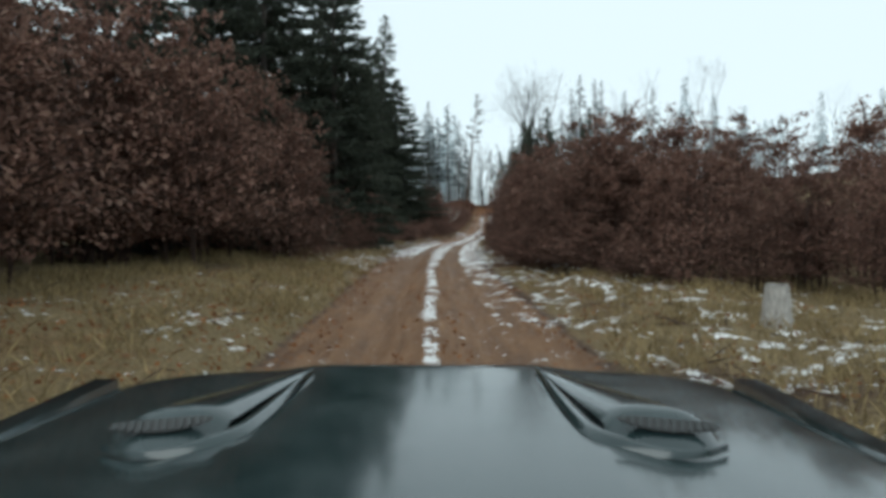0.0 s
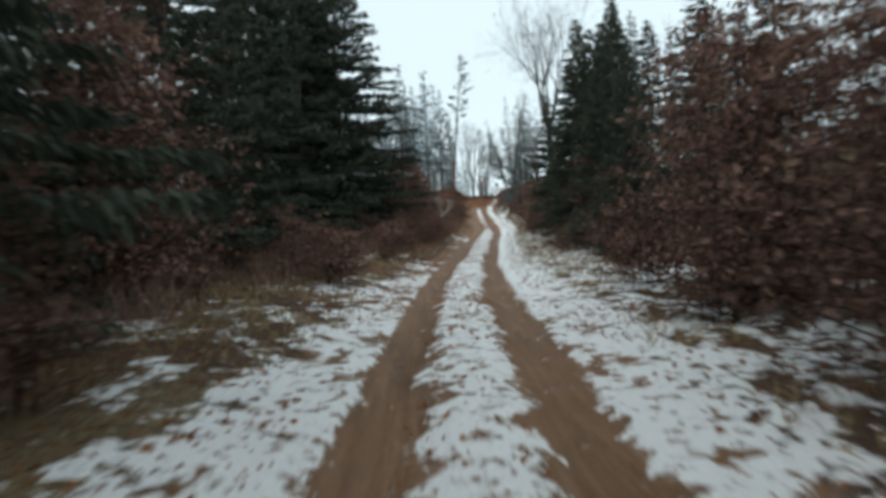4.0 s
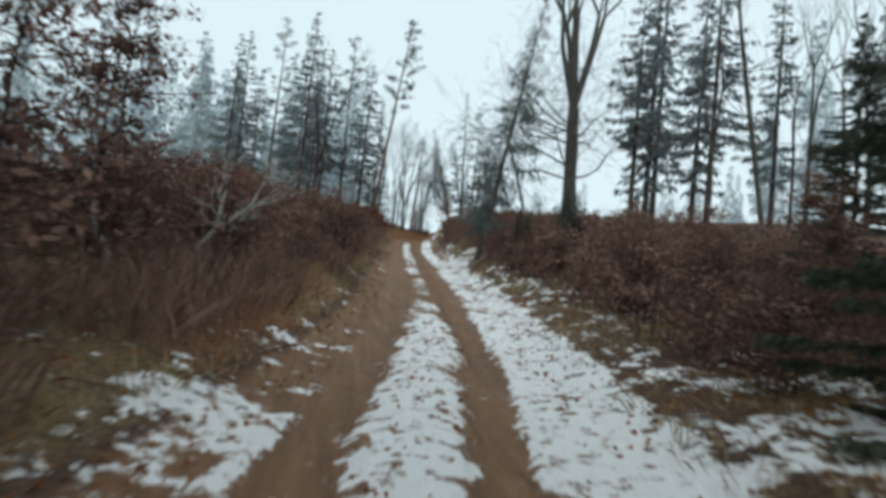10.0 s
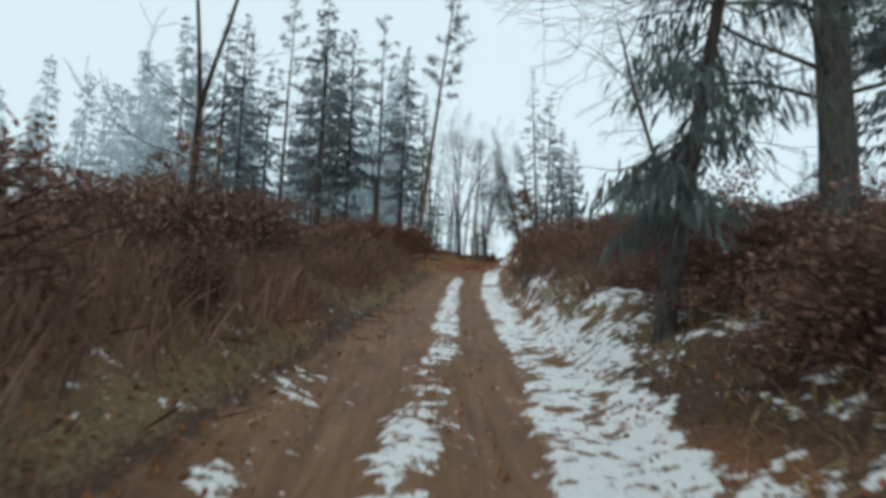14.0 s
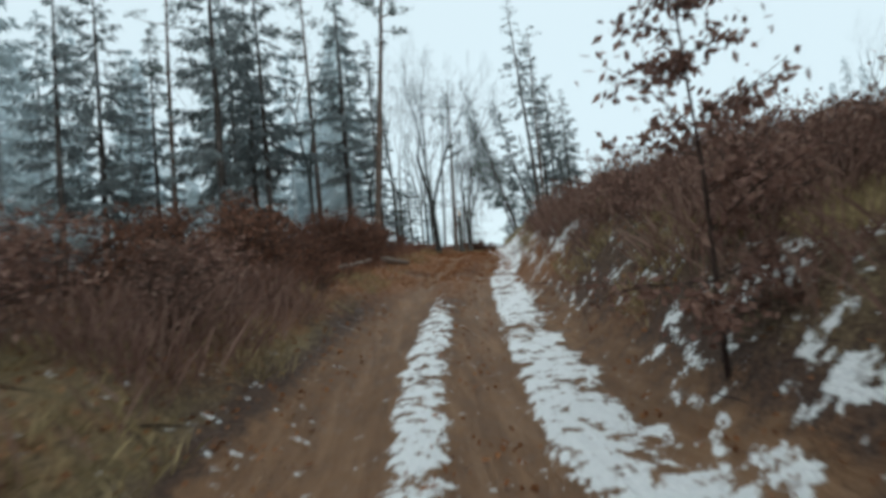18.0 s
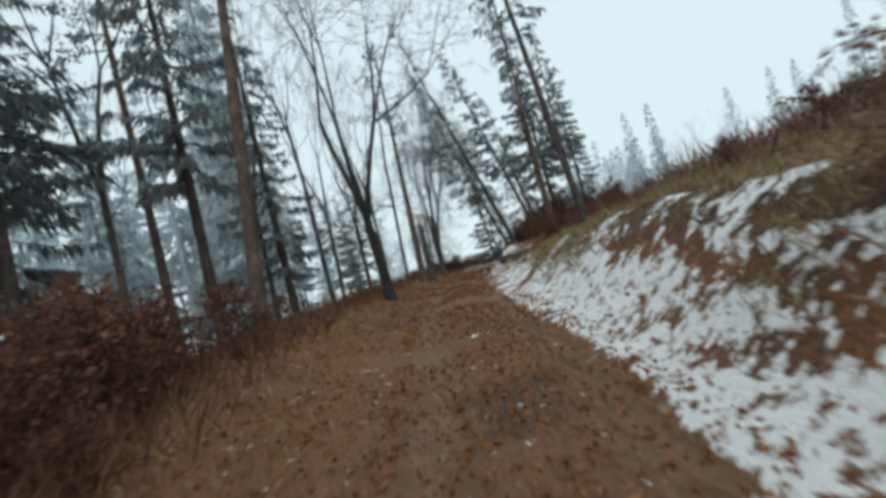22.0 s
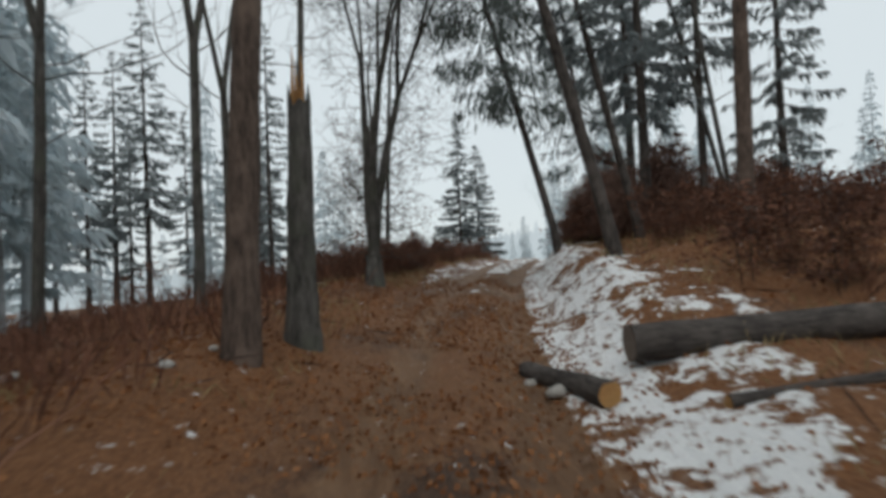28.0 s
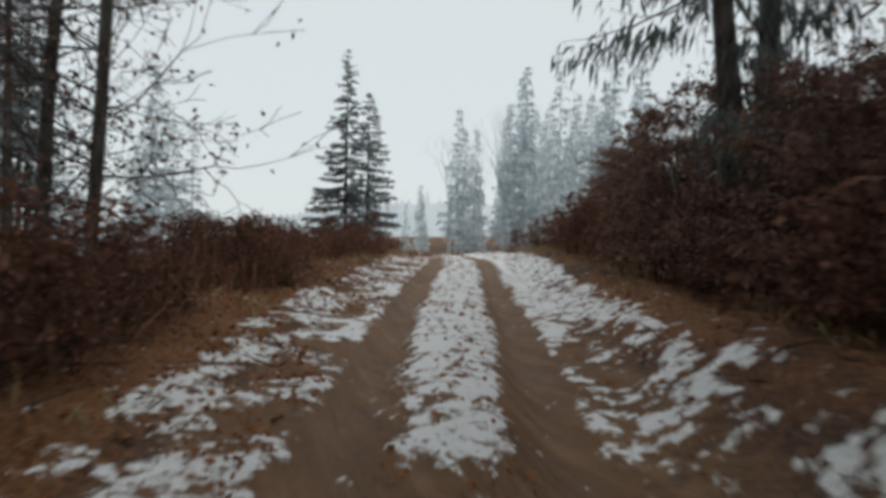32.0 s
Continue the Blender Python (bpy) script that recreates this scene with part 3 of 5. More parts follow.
def sapling_meshes(seed, height, reach, leaf_n, leaves=LEAF_BROWN, stems=3, leaf=0.11, droop=0.0, twigs=2, boughs=1.0):
    """A young beech that keeps its dry leaves on layered, level twigs."""
    rng = np.random.default_rng(seed)
    out, cen, ax = [], [], []
    for s in range(stems):
        a = rng.uniform(0, 2 * np.pi)
        hs = height * rng.uniform(0.7, 1.0) if s else height
        foot = np.array([np.cos(a), np.sin(a), 0]) * reach * 0.18 * (s > 0)
        tip = np.array([np.cos(a), np.sin(a), 0]) * reach * rng.uniform(0.1, 0.4) * (s > 0) + np.array([0, 0, hs])
        pts = [foot + (tip - foot) * t + rng.normal(0, 0.03 * hs * 0.3, 3) * (t > 0) for t in np.linspace(0, 1, 7)]
        pts[0] = foot - np.array([0, 0, 0.2])
        for i in range(6):
            out.append((pts[i], pts[i + 1], 0.011 * hs * 0.7 * (1 - i / 6.5) + 0.004, 0.011 * hs * 0.7 * (1 - (i + 1) / 6.5) + 0.003))
        n_b = int((9 + hs * 5) * boughs)
        for b in range(n_b):
            t = rng.uniform(0.08, 0.99)
            p0 = foot + (tip - foot) * t
            aa = rng.uniform(0, 2 * np.pi)
            r = reach * (1 - 0.75 * t ** 1.4) * rng.uniform(0.45, 1.1)
            d = np.array([np.cos(aa), np.sin(aa), rng.uniform(0.0, 0.7) - droop])
            p1 = p0 + d * r * 0.55
            p2 = p1 + (d + np.array([0, 0, -0.25])) * r * 0.45
            w = 0.006 + 0.004 * r
            out += [(p0, p1, w, w * 0.7), (p1, p2, w * 0.7, 0.003)]
            for c in range(twigs):
                tt = rng.uniform(0.3, 1)
                q0 = p0 + (p1 - p0) * tt
                q1 = q0 + (d + rng.normal(0, 0.7, 3) * np.array([1, 1, 0.4])) * r * 0.35
                out.append((q0, q1, 0.005, 0.0025))
                cen.append(np.linspace(q0, q1, 6))
            cen.append(np.linspace(p1, p2, 6))
            cen.append(np.linspace(p0 + (p1 - p0) * 0.4, p1, 5))
    c = np.concatenate(cen)
    c = c[rng.integers(0, len(c), leaf_n)] + rng.normal(0, 0.075, (leaf_n, 3)) * np.array([1, 1, 0.7])
    d = rng.normal(size=(leaf_n, 3)) + np.array([0, 0, -0.35])
    sz = leaf * rng.uniform(0.6, 1.3, leaf_n)
    return [("stem", mesh_of("sapling_stems", *tubes(out, 3), TWIG), ""), ("foliage", mesh_of("sapling_leaves", *sprays(c, d, sz, sz * 0.48, rng), leaves), "")]


def pine_meshes(seed, height, trunk_r, crown_from=0.6, lean=(0, 0), dense=1.0, reach=2.6, needles=NEEDLE_PINE, bark=BARK_PINE):
    """A tall pine: long clean trunk and ragged tufted boughs near the top."""
    rng = np.random.default_rng(seed)
    tv, tf, (axis, rad) = round_trunk(height * 0.98, trunk_r, rng, lean, 9, 14, 1.35, 0.012, 0.12)
    limbs, cen, ax, ln = [], [], [], []
    n = int(30 * dense)
    for k in range(n):
        f = (k + rng.random()) / n
        z = height * (crown_from + (0.985 - crown_from) * f)
        a = rng.uniform(0, 2 * np.pi)
        r = reach * (0.5 + 0.7 * np.sin(np.pi * min(1, f * 0.85 + 0.15))) * rng.uniform(0.5, 1.1) * (1 - 0.45 * f)
        out = np.array([np.cos(a), np.sin(a), rng.uniform(-0.15, 0.35)])
        p0 = axis(z)
        p1, p2 = p0 + out * r * 0.5, p0 + out * r + np.array([0, 0, 0.12 * r])
        limbs += [(p0, p1, 0.035, 0.022), (p1, p2, 0.022, 0.008)]
        m = int(26 * dense)
        for t in range(max(2, int(r * 2.2))):
            c = p0 + (p2 - p0) * rng.uniform(0.35, 1.0) + rng.normal(0, 0.16, 3)
            cen.append(c + rng.normal(0, 0.16, (m, 3)) * np.array([1, 1, 0.55]))
            ax.append(rng.normal(size=(m, 3)) + out * 0.6 + np.array([0, 0, 0.25]))
            ln.append(rng.uniform(0.16, 0.34, m))
    for k in range(7):
        z, a = height * rng.uniform(0.3, crown_from), rng.uniform(0, 2 * np.pi)
        p0 = axis(z)
        limbs.append((p0, p0 + np.array([np.cos(a), np.sin(a), -0.1]) * rng.uniform(0.3, 1.0), 0.02, 0.006))
    cen, ax, ln = np.concatenate(cen), np.concatenate(ax), np.concatenate(ln)
    return [("trunk", mesh_of("pine_trunk", *joined((tv, tf), tubes(limbs, 4)), bark, True), ""),
            ("crown", mesh_of("pine_crown", *sprays(cen, ax, ln, ln * 0.3, rng), needles), "")]


PLACED = random.Random(7)


def place(template, x, y, scale=1.0, turn=None, used=set(), sink=0.05, tall=1.0, lift=None):
    """The template itself the first time, copies of it afterwards, standing on the ground."""
    z = (ground_at(x, y) if lift is None else lift) - sink
    t = PLACED.uniform(0, 2 * math.pi) if turn is None else turn
    m = Matrix.LocRotScale((x, y, z), Euler((0, 0, t)), (scale, scale, scale * tall))
    if template.name not in used:
        used.add(template.name)
        template.matrix_basis = m
        return template
    made = copy_thing(template, m)
    made.matrix_basis = m
    return made


def beside(y, u):
    return float(line_x(np.array([float(y)]))[0]) + u


# ---------- trees with a place of their own ----------


def lone(name, parts, x, y, label, category, group="", lift=None, sink=0.05):
    ob = thing(name, parts, label, category, group)
    return place(ob, x, y, 1.0, 0.0, lift=lift, sink=sink)


lone("pine_tree", pine_meshes(11, 25, 0.24, 0.55, (0.1, 0.0), 1.0, 2.4), 4.9, 133.2, "tall leaning pine with a ragged crown above brush", "tree", "tall pines")
lone("bare_tree", bare_tree_meshes(12, 13.5, 0.17, 0.21, 3, (-0.05, 0), 4, BARK_DARK, fan=0.26, spread_a=0.34, side_from=0.45, net=130), 8.75, 135.1, "slender leafless tree forking beside the track", "tree")
lone("beech_tree", bare_tree_meshes(13, 20, 0.34, 0.33, 7, (-0.04, 0), 4, spread_a=0.28, fan=0.3, side_from=0.42, side_n=13, net=380, net_len=1.8), 13.4, 92.6, "big leafless beech with a thick trunk and many upright limbs", "tree")
lone("spruce_tree", spruce_meshes(14, 11.5, 1.75, 0.16, 2.3, (0.17, 0.0), 0.12, NEEDLE_PINE, spray=0.23, thin=0.45, hang=1.2, packed=1.1), 8.1, 88.2, "leaning spruce with sparse drooping boughs", "tree")
lone("bare_tree", bare_tree_meshes(16, 15, 0.2, 0.05, 3, (0, 0), 4, spread_a=0.3, side_n=0, fan=0.13, net=300, net_len=1.0), 12.95, 154.8, "grey beech dividing low into upright stems", "tree")
lone("pine_tree", pine_meshes(17, 13.5, 0.19, 0.52, (0.05, 0.0), 0.5, 1.7), 10.9, 147.0, "straight pine trunk close to the track with one ragged tuft", "tree", "tall pines")
lone("spruce_tree", spruce_meshes(18, 17, 1.5, 0.42, 0.9, (-0.05, 0.05), 0.15, NEEDLE_GREY, thin=0.45, spray=0.3), 15.5, 134.4, "bare-stemmed spruce on the snowy bank", "tree")
lone("spruce_tree", spruce_meshes(19, 13, 1.9, 0.3, 2.4, (-0.29, -0.05), 0.108, NEEDLE_PINE, spray=0.22, thin=0.3, hang=0.9, packed=1.2), 17.55, 154.7, "leaning spruce with drooping boughs above a snowy verge", "tree", sink=0.02)
lone("spruce_tree", spruce_meshes(20, 15, 2.0, 0.42, 2.4, (-0.28, -0.03), 0.145, NEEDLE_PINE, spray=0.18, thin=0.4, hang=0.9), 17.15, 150.75, "grey spruce trunk leaning over the snowy verge", "tree", sink=0.2)
lone("spruce_tree", spruce_meshes(21, 14, 1.8, 0.36, 1.2, (-0.24, 0), 0.13, NEEDLE_GREY, thin=0.3, spray=0.3), 19.75, 154.6, "leaning spruce trunk with a thin crown on the bank", "tree", sink=0.2)
lone("spruce_tree", spruce_meshes(26, 12, 2.3, 0.2, 2.6, (-0.14, 0), 0.16, NEEDLE_PINE, spray=0.22, thin=0.5, hang=1.1), 21.9, 161.4, "broad spruce with hanging boughs above the brush", "tree")
for n_, (x_, y_, h_) in enumerate(((13.6, 165.7, 11), (14.3, 165.2, 12.5))):
    lone("bare_tree", bare_tree_meshes(23 + n_, h_, 0.09, 0.5, 1, (0.05, 0), 4, BARK_GREY, LEAF_DULL, 1300, 0.18, 0.45, side_n=26, net=60, net_len=0.8), x_, y_, "thin bare tree with a few clinging brown leaves", "tree")
for n_, (x_, y_, h_, l_) in enumerate(((25.3, 158.6, 11, -0.27), (24.3, 157.2, 9, -0.16), (13.9, 101.4, 6.5, -0.32))):
    lone("bare_tree", bare_tree_meshes(27 + n_, h_, 0.085, 0.75, 1, (l_, 0), 2, side_from=0.5), x_, y_, "thin leaning dead trunk on the slope", "tree")
for n_, (x_, y_, l_) in enumerate(((0.6, 72.6, 0.7), (0.1, 71.6, -0.6), (0.9, 73.4, 0.2))):
    lone("dead_branch", bare_tree_meshes(130 + n_, 2.4, 0.05, 0.3, 2, (l_, 0.1), 3, WOOD_GREY, fan=0.6, spread_a=0.7, side_n=5), x_, y_, "pale tangled dead branch among brown brush", "branch", "dead branches")
lone("bare_tree", bare_tree_meshes(36, 12, 0.13, 0.8, 1, (-0.2, 0), 3, side_from=0.45, side_n=12), 22.4, 90.2, "leaning bare trunk with dead side twigs", "tree")
lone("bare_tree", bare_tree_meshes(35, 13, 0.12, 0.7, 1, (0.05, 0), 3, side_from=0.6), 10.9, 160.0, "thin straight trunk above brown brush", "tree")
lone("bare_tree", bare_tree_meshes(33, 9.5, 0.07, 0.3, 2, (0.02, 0), 3, TWIG), 1.0, 92.5, "slim leafless tree rising from brown brush", "tree")
oak = lone("oak_sapling", sapling_meshes(34, 3.1, 1.0, 1900, LEAF_BROWN, 1, 0.085), 8.45, 100.0, "red-brown oak sapling on the edge of the bank", "sapling")
for piece in oak.children:
    if piece.name.startswith("stem"):
        tagged(piece, "thin brown stem with side twigs", kind="stuff")

lone("spruce_tree", spruce_meshes(52, 15.0, 5.6, 0.03, 2.6, (0, 0), 0.24, NEEDLE_DARK, spray=0.27, packed=1.5), -4.5, 61.0, "broad dark spruce with boughs hanging towards the track", "tree", "dark spruces")

# ---------- spruces and woods ----------
near_spruce = [thing("spruce_tree", spruce_meshes(50 + k, 13.0 + k, 3.1, 0.02, 4.4, needles=NEEDLE_DARK, spray=0.19, packed=1.25), "dense dark green spruce with low boughs", "tree", "dark spruces") for k in range(3)]
mid_spruce = [thing("spruce_tree", spruce_meshes(60 + k, 22.0, 2.8 + 0.3 * k, 0.16 + 0.07 * k, 0.85, needles=NEEDLE_GREY, spray=0.46, thin=0.1, hang=0.22), "tall grey-green spruce, needles lightened to stand for mist", "tree", "wood spruces") for k in range(4)]
mist_spruce = [thing("spruce_tree", spruce_meshes(65 + k, 22.0, 2.9 + 0.3 * k, 0.1 + 0.06 * k, 0.6, needles=NEEDLE_MIST, bark=BARK_MIST, spray=0.66, thin=0.05), "tall spruce with mist painted into its pale needles", "tree", "misty spruces") for k in range(3)]
far_spruce = [thing("spruce_tree", spruce_meshes(70 + k, 22.0, 2.6, 0.1 + 0.08 * k, 0.36, needles=NEEDLE_HAZE, bark=BARK_HAZE, spray=0.9), "pale spruce with distance haze painted into its colour", "tree", "far spruces") for k in range(3)]
far_bare = [thing("bare_tree", bare_tree_meshes(75 + k, 19.0, 0.2, 0.3, 3, (0, 0), 3, BARK_HAZE, spread_a=0.4), "pale leafless tree with distance haze painted into its bark", "tree", "far bare trees") for k in range(2)]
mid_pine = [thing("pine_tree", pine_meshes(80 + k, 24.0, 0.2, 0.52, (0.03 * (k - 0.5), 0), 0.8, 2.4), "tall pine in the misty wood", "tree", "tall pines") for k in range(2)]
mid_bare = [thing("bare_tree", bare_tree_meshes(85 + k, 16.0, 0.13, 0.4, 2, (0.03 * k, 0), 4, spread_a=0.36), "slender leafless tree in the wood", "tree", "wood bare trees") for k in range(2)]

# dark spruces close to the track at its foot
for k, (x, y, s) in enumerate(((-8.2, 22, 1.0), (-10.5, 13, 1.05), (-9.0, 30, .95), (-6.8, 37, .95), (-6.4, 44, .9), (-8.8, 50, 1.0), (-9.8, 61, 1.2), (-13, 40, 1.1),
                              (-12.5, 52, 1.2), (-13, 28, 1.1), (8.0, 47, .6), (7.0, 52, .64), (9.5, 55, .72), (8.3, 59.5, .74), (11.5, 49, .68), (12.8, 57, .8), (7.2, 43, .42), (11, 41, .5),
                              (-13, 6, 1.0), (-15, 18, 1.1), (10.6, 63, .85), (-6.2, 48, .9), (-7.4, 27, 1.25), (-6.6, 33, 1.1), (6.4, 56.2, .64), (8.2, 36, .4), (-9.5, 66, 1.0), (-5.6, 56.8, 1.2), (-6.6, 52.6, 1.2), (-5.2, 32.5, 1.1), (-5.0, 28.6, 1.15), (-7.2, 25, 1.2), (6.0, 50.2, .5), (7.2, 54.0, .7), (9.3, 65.0, .86), (8.3, 83.0, .14), (9.3, 81.4, .2), (9.2, 85.2, .13), (10.2, 83.0, .17), (-8.0, 21.5, 1.1), (-9.2, 17, 1.2), (-5.6, 59.6, 1.4), (-6.6, 61.6, 1.45), (7.9, 60.6, .8), (5.2, 45.2, .4), (5.6, 47.0, .42), (7.6, 66.8, .6), (12.6, 74.2, .42), (9.0, 57.4, .8))):
    place(near_spruce[k % 3], x, y, s)
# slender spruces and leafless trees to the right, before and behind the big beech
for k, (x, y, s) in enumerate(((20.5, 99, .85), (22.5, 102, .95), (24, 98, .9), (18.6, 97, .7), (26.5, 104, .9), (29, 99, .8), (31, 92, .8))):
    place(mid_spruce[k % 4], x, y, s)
for k, (x, y, s) in enumerate(((25, 91, .9), (28, 96, .8), (18, 88, .7), (22, 84, .8), (21, 76, .8), (17.5, 80, .6), (26, 78, 1.0), (30, 70, 1.0))):
    place(mid_bare[k % 2], x, y, s)
# the wood to the left of the climb
rows_left = [(-2.5, 135), (0.5, 138), (-6, 133), (-5, 138), (-9.5, 131), (-9, 137), (3.5, 146), (-13, 128), (-14, 134), (-7, 143), (-12, 141), (-3.6, 130), (-9.4, 127)]
for k, (x, y) in enumerate(rows_left):
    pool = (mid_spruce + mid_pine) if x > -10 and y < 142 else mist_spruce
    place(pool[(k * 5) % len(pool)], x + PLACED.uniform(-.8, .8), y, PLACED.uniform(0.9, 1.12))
for k, (x, y, s) in enumerate(((3.4, 135, .9), (-1.0, 132.5, .95), (5.2, 139.5, .75))):
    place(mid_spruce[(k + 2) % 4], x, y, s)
for k, (x, y) in enumerate(((4.5, 139.5), (-4, 134), (6.2, 147), (-10, 134), (1.2, 134))):
    place(mid_bare[k % 2], x, y, PLACED.uniform(0.8, 1.05))
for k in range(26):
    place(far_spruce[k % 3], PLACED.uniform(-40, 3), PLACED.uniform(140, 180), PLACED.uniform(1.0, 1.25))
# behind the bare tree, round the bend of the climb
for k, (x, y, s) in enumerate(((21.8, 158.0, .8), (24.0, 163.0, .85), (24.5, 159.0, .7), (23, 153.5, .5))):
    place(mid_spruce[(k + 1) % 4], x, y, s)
place(mid_pine[0], 19.4, 150.2, .8)
for k, (x, y, s) in enumerate(((9.4, 153.0, .85), (8.2, 146.0, .6), (9.2, 158.5, .9), (6.5, 153, .9))):
    place(mid_bare[k % 2], x, y, s)
# spruces on the slope that falls away to the left at the top
for k in range(30):
    y = 146 + 58 * PLACED.random()
    x = beside(y, -13 - 24 * PLACED.random() - (y - 146) * 0.12)
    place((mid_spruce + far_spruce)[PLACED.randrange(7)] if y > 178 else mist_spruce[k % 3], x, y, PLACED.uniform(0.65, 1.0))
# the pair of spruces and the woods beyond the crest
lone("spruce_tree", spruce_meshes(40, 27, 5.4, 0.05, 0.9, (0, 0), 0.3, NEEDLE_GREY, spray=0.6), 32.3, 232, "tall spruce standing alone beyond the crest", "tree", "pair of spruces")
lone("spruce_tree", spruce_meshes(41, 22, 5.6, 0.05, 0.9, (0, 0), 0.3, NEEDLE_GREY, spray=0.6), 35.6, 234, "tall spruce standing alone beyond the crest", "tree", "pair of spruces")
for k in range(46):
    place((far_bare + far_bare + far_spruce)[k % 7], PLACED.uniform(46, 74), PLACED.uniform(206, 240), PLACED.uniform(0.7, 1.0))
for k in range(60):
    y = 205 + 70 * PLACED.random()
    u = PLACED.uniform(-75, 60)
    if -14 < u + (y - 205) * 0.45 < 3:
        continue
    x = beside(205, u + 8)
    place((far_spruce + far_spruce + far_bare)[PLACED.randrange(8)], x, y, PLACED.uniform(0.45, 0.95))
# woods over the banks on both sides, pale with painted haze
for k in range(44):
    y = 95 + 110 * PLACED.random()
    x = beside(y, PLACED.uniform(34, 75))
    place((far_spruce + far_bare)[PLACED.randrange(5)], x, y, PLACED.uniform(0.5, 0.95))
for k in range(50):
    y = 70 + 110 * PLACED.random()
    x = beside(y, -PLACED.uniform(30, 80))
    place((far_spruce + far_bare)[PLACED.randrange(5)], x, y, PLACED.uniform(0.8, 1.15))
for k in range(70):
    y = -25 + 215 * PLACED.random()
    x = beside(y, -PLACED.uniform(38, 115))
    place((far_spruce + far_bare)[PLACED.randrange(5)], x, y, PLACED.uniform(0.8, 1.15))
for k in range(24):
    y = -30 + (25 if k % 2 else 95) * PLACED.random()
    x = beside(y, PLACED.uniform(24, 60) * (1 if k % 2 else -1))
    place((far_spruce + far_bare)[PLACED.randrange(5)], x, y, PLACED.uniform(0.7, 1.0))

# ---------- distance ----------


def glowing_backdrop():
    """A far ring of woods in painted, glowing mist, with an uneven line of treetops."""
    rng = np.random.default_rng(77)
    n = 1400
    t = np.arange(n) / n * 2 * np.pi
    hill = 16 + 8 * np.sin(2 * t + 0.6) + 5 * np.sin(5 * t + 2) + 3 * np.sin(11 * t)
    crown = hill + 9 * rng.random(n) * (np.arange(n) % 2)
    x, y = 15 + 430 * np.cos(t), 110 + 430 * np.sin(t)
    low = np.stack([x, y, np.full(n, -30.0)], -1)
    top = np.stack([x, y, crown + 8], -1)
    k = np.arange(n)
    f = np.stack([k, (k + 1) % n, (k + 1) % n + n, k + n], -1)
    m, nn, l, b = material("glowing_mist_distance", 1.0, 0.0)
    # The ring emits its own pale light in place of real mist.
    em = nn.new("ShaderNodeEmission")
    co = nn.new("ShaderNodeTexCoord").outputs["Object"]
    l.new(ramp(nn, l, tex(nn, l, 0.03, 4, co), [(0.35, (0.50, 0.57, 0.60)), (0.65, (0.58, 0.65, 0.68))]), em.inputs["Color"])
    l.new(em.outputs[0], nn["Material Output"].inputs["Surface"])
    tagged(new("backdrop", mesh_of("backdrop", np.concatenate([low, top]), f, m)), "far woods in painted mist that glows pale", "backdrop", kind="structure")


glowing_backdrop()

# ---------- brush ----------
tall_sapling = [thing("beech_sapling", sapling_meshes(100 + k, 4.6, 2.3, 4600, (LEAF_BROWN, LEAF_DULL)[k % 2], 4, 0.108, twigs=2), "young beech thick with dry brown leaves", "sapling", "young beeches") for k in range(4)]
low_bush = [thing("brown_bush", sapling_meshes(110 + k, 1.5, 1.25, 1200, (LEAF_BROWN, LEAF_DULL)[k % 2], 6, 0.084, boughs=0.75), "low tangle of brown twigs and leaves", "bush", "brown brush") for k in range(5)]
rusty_bush = [thing("brown_bush", sapling_meshes(116 + k, 1.5, 1.25, 1100, LEAF_RUST, 6, 0.08, boughs=0.75), "low rust-red tangle of twigs and leaves", "bush", "rust-red brush") for k in range(3)]
# the wall of young beeches on the lower stretch
for k in range(60):
    y = 8 + 32 * PLACED.random()
    u = PLACED.uniform(7.5, 15) if y < 15 else PLACED.uniform(3.9, 11)
    place(tall_sapling[k % 4], beside(y, u), y, PLACED.uniform(0.8, 1.2) * (0.8 if y > 15 else 0.55))
for k in range(34):
    y = 3 + 40 * PLACED.random()
    place(tall_sapling[k % 4], beside(y, -PLACED.uniform(5.4, 9)), y, PLACED.uniform(0.7, 1.3))
for k in range(9):
    y = 63 + 7 * PLACED.random()
    place(tall_sapling[k % 4], beside(y, -PLACED.uniform(4.8, 8)), y, PLACED.uniform(0.4, 0.7))
for k in range(36):
    y = 157 + 20 * PLACED.random()
    place(tall_sapling[k % 4], beside(y, PLACED.uniform(3.7, 11)), y, PLACED.uniform(0.42, 0.72))
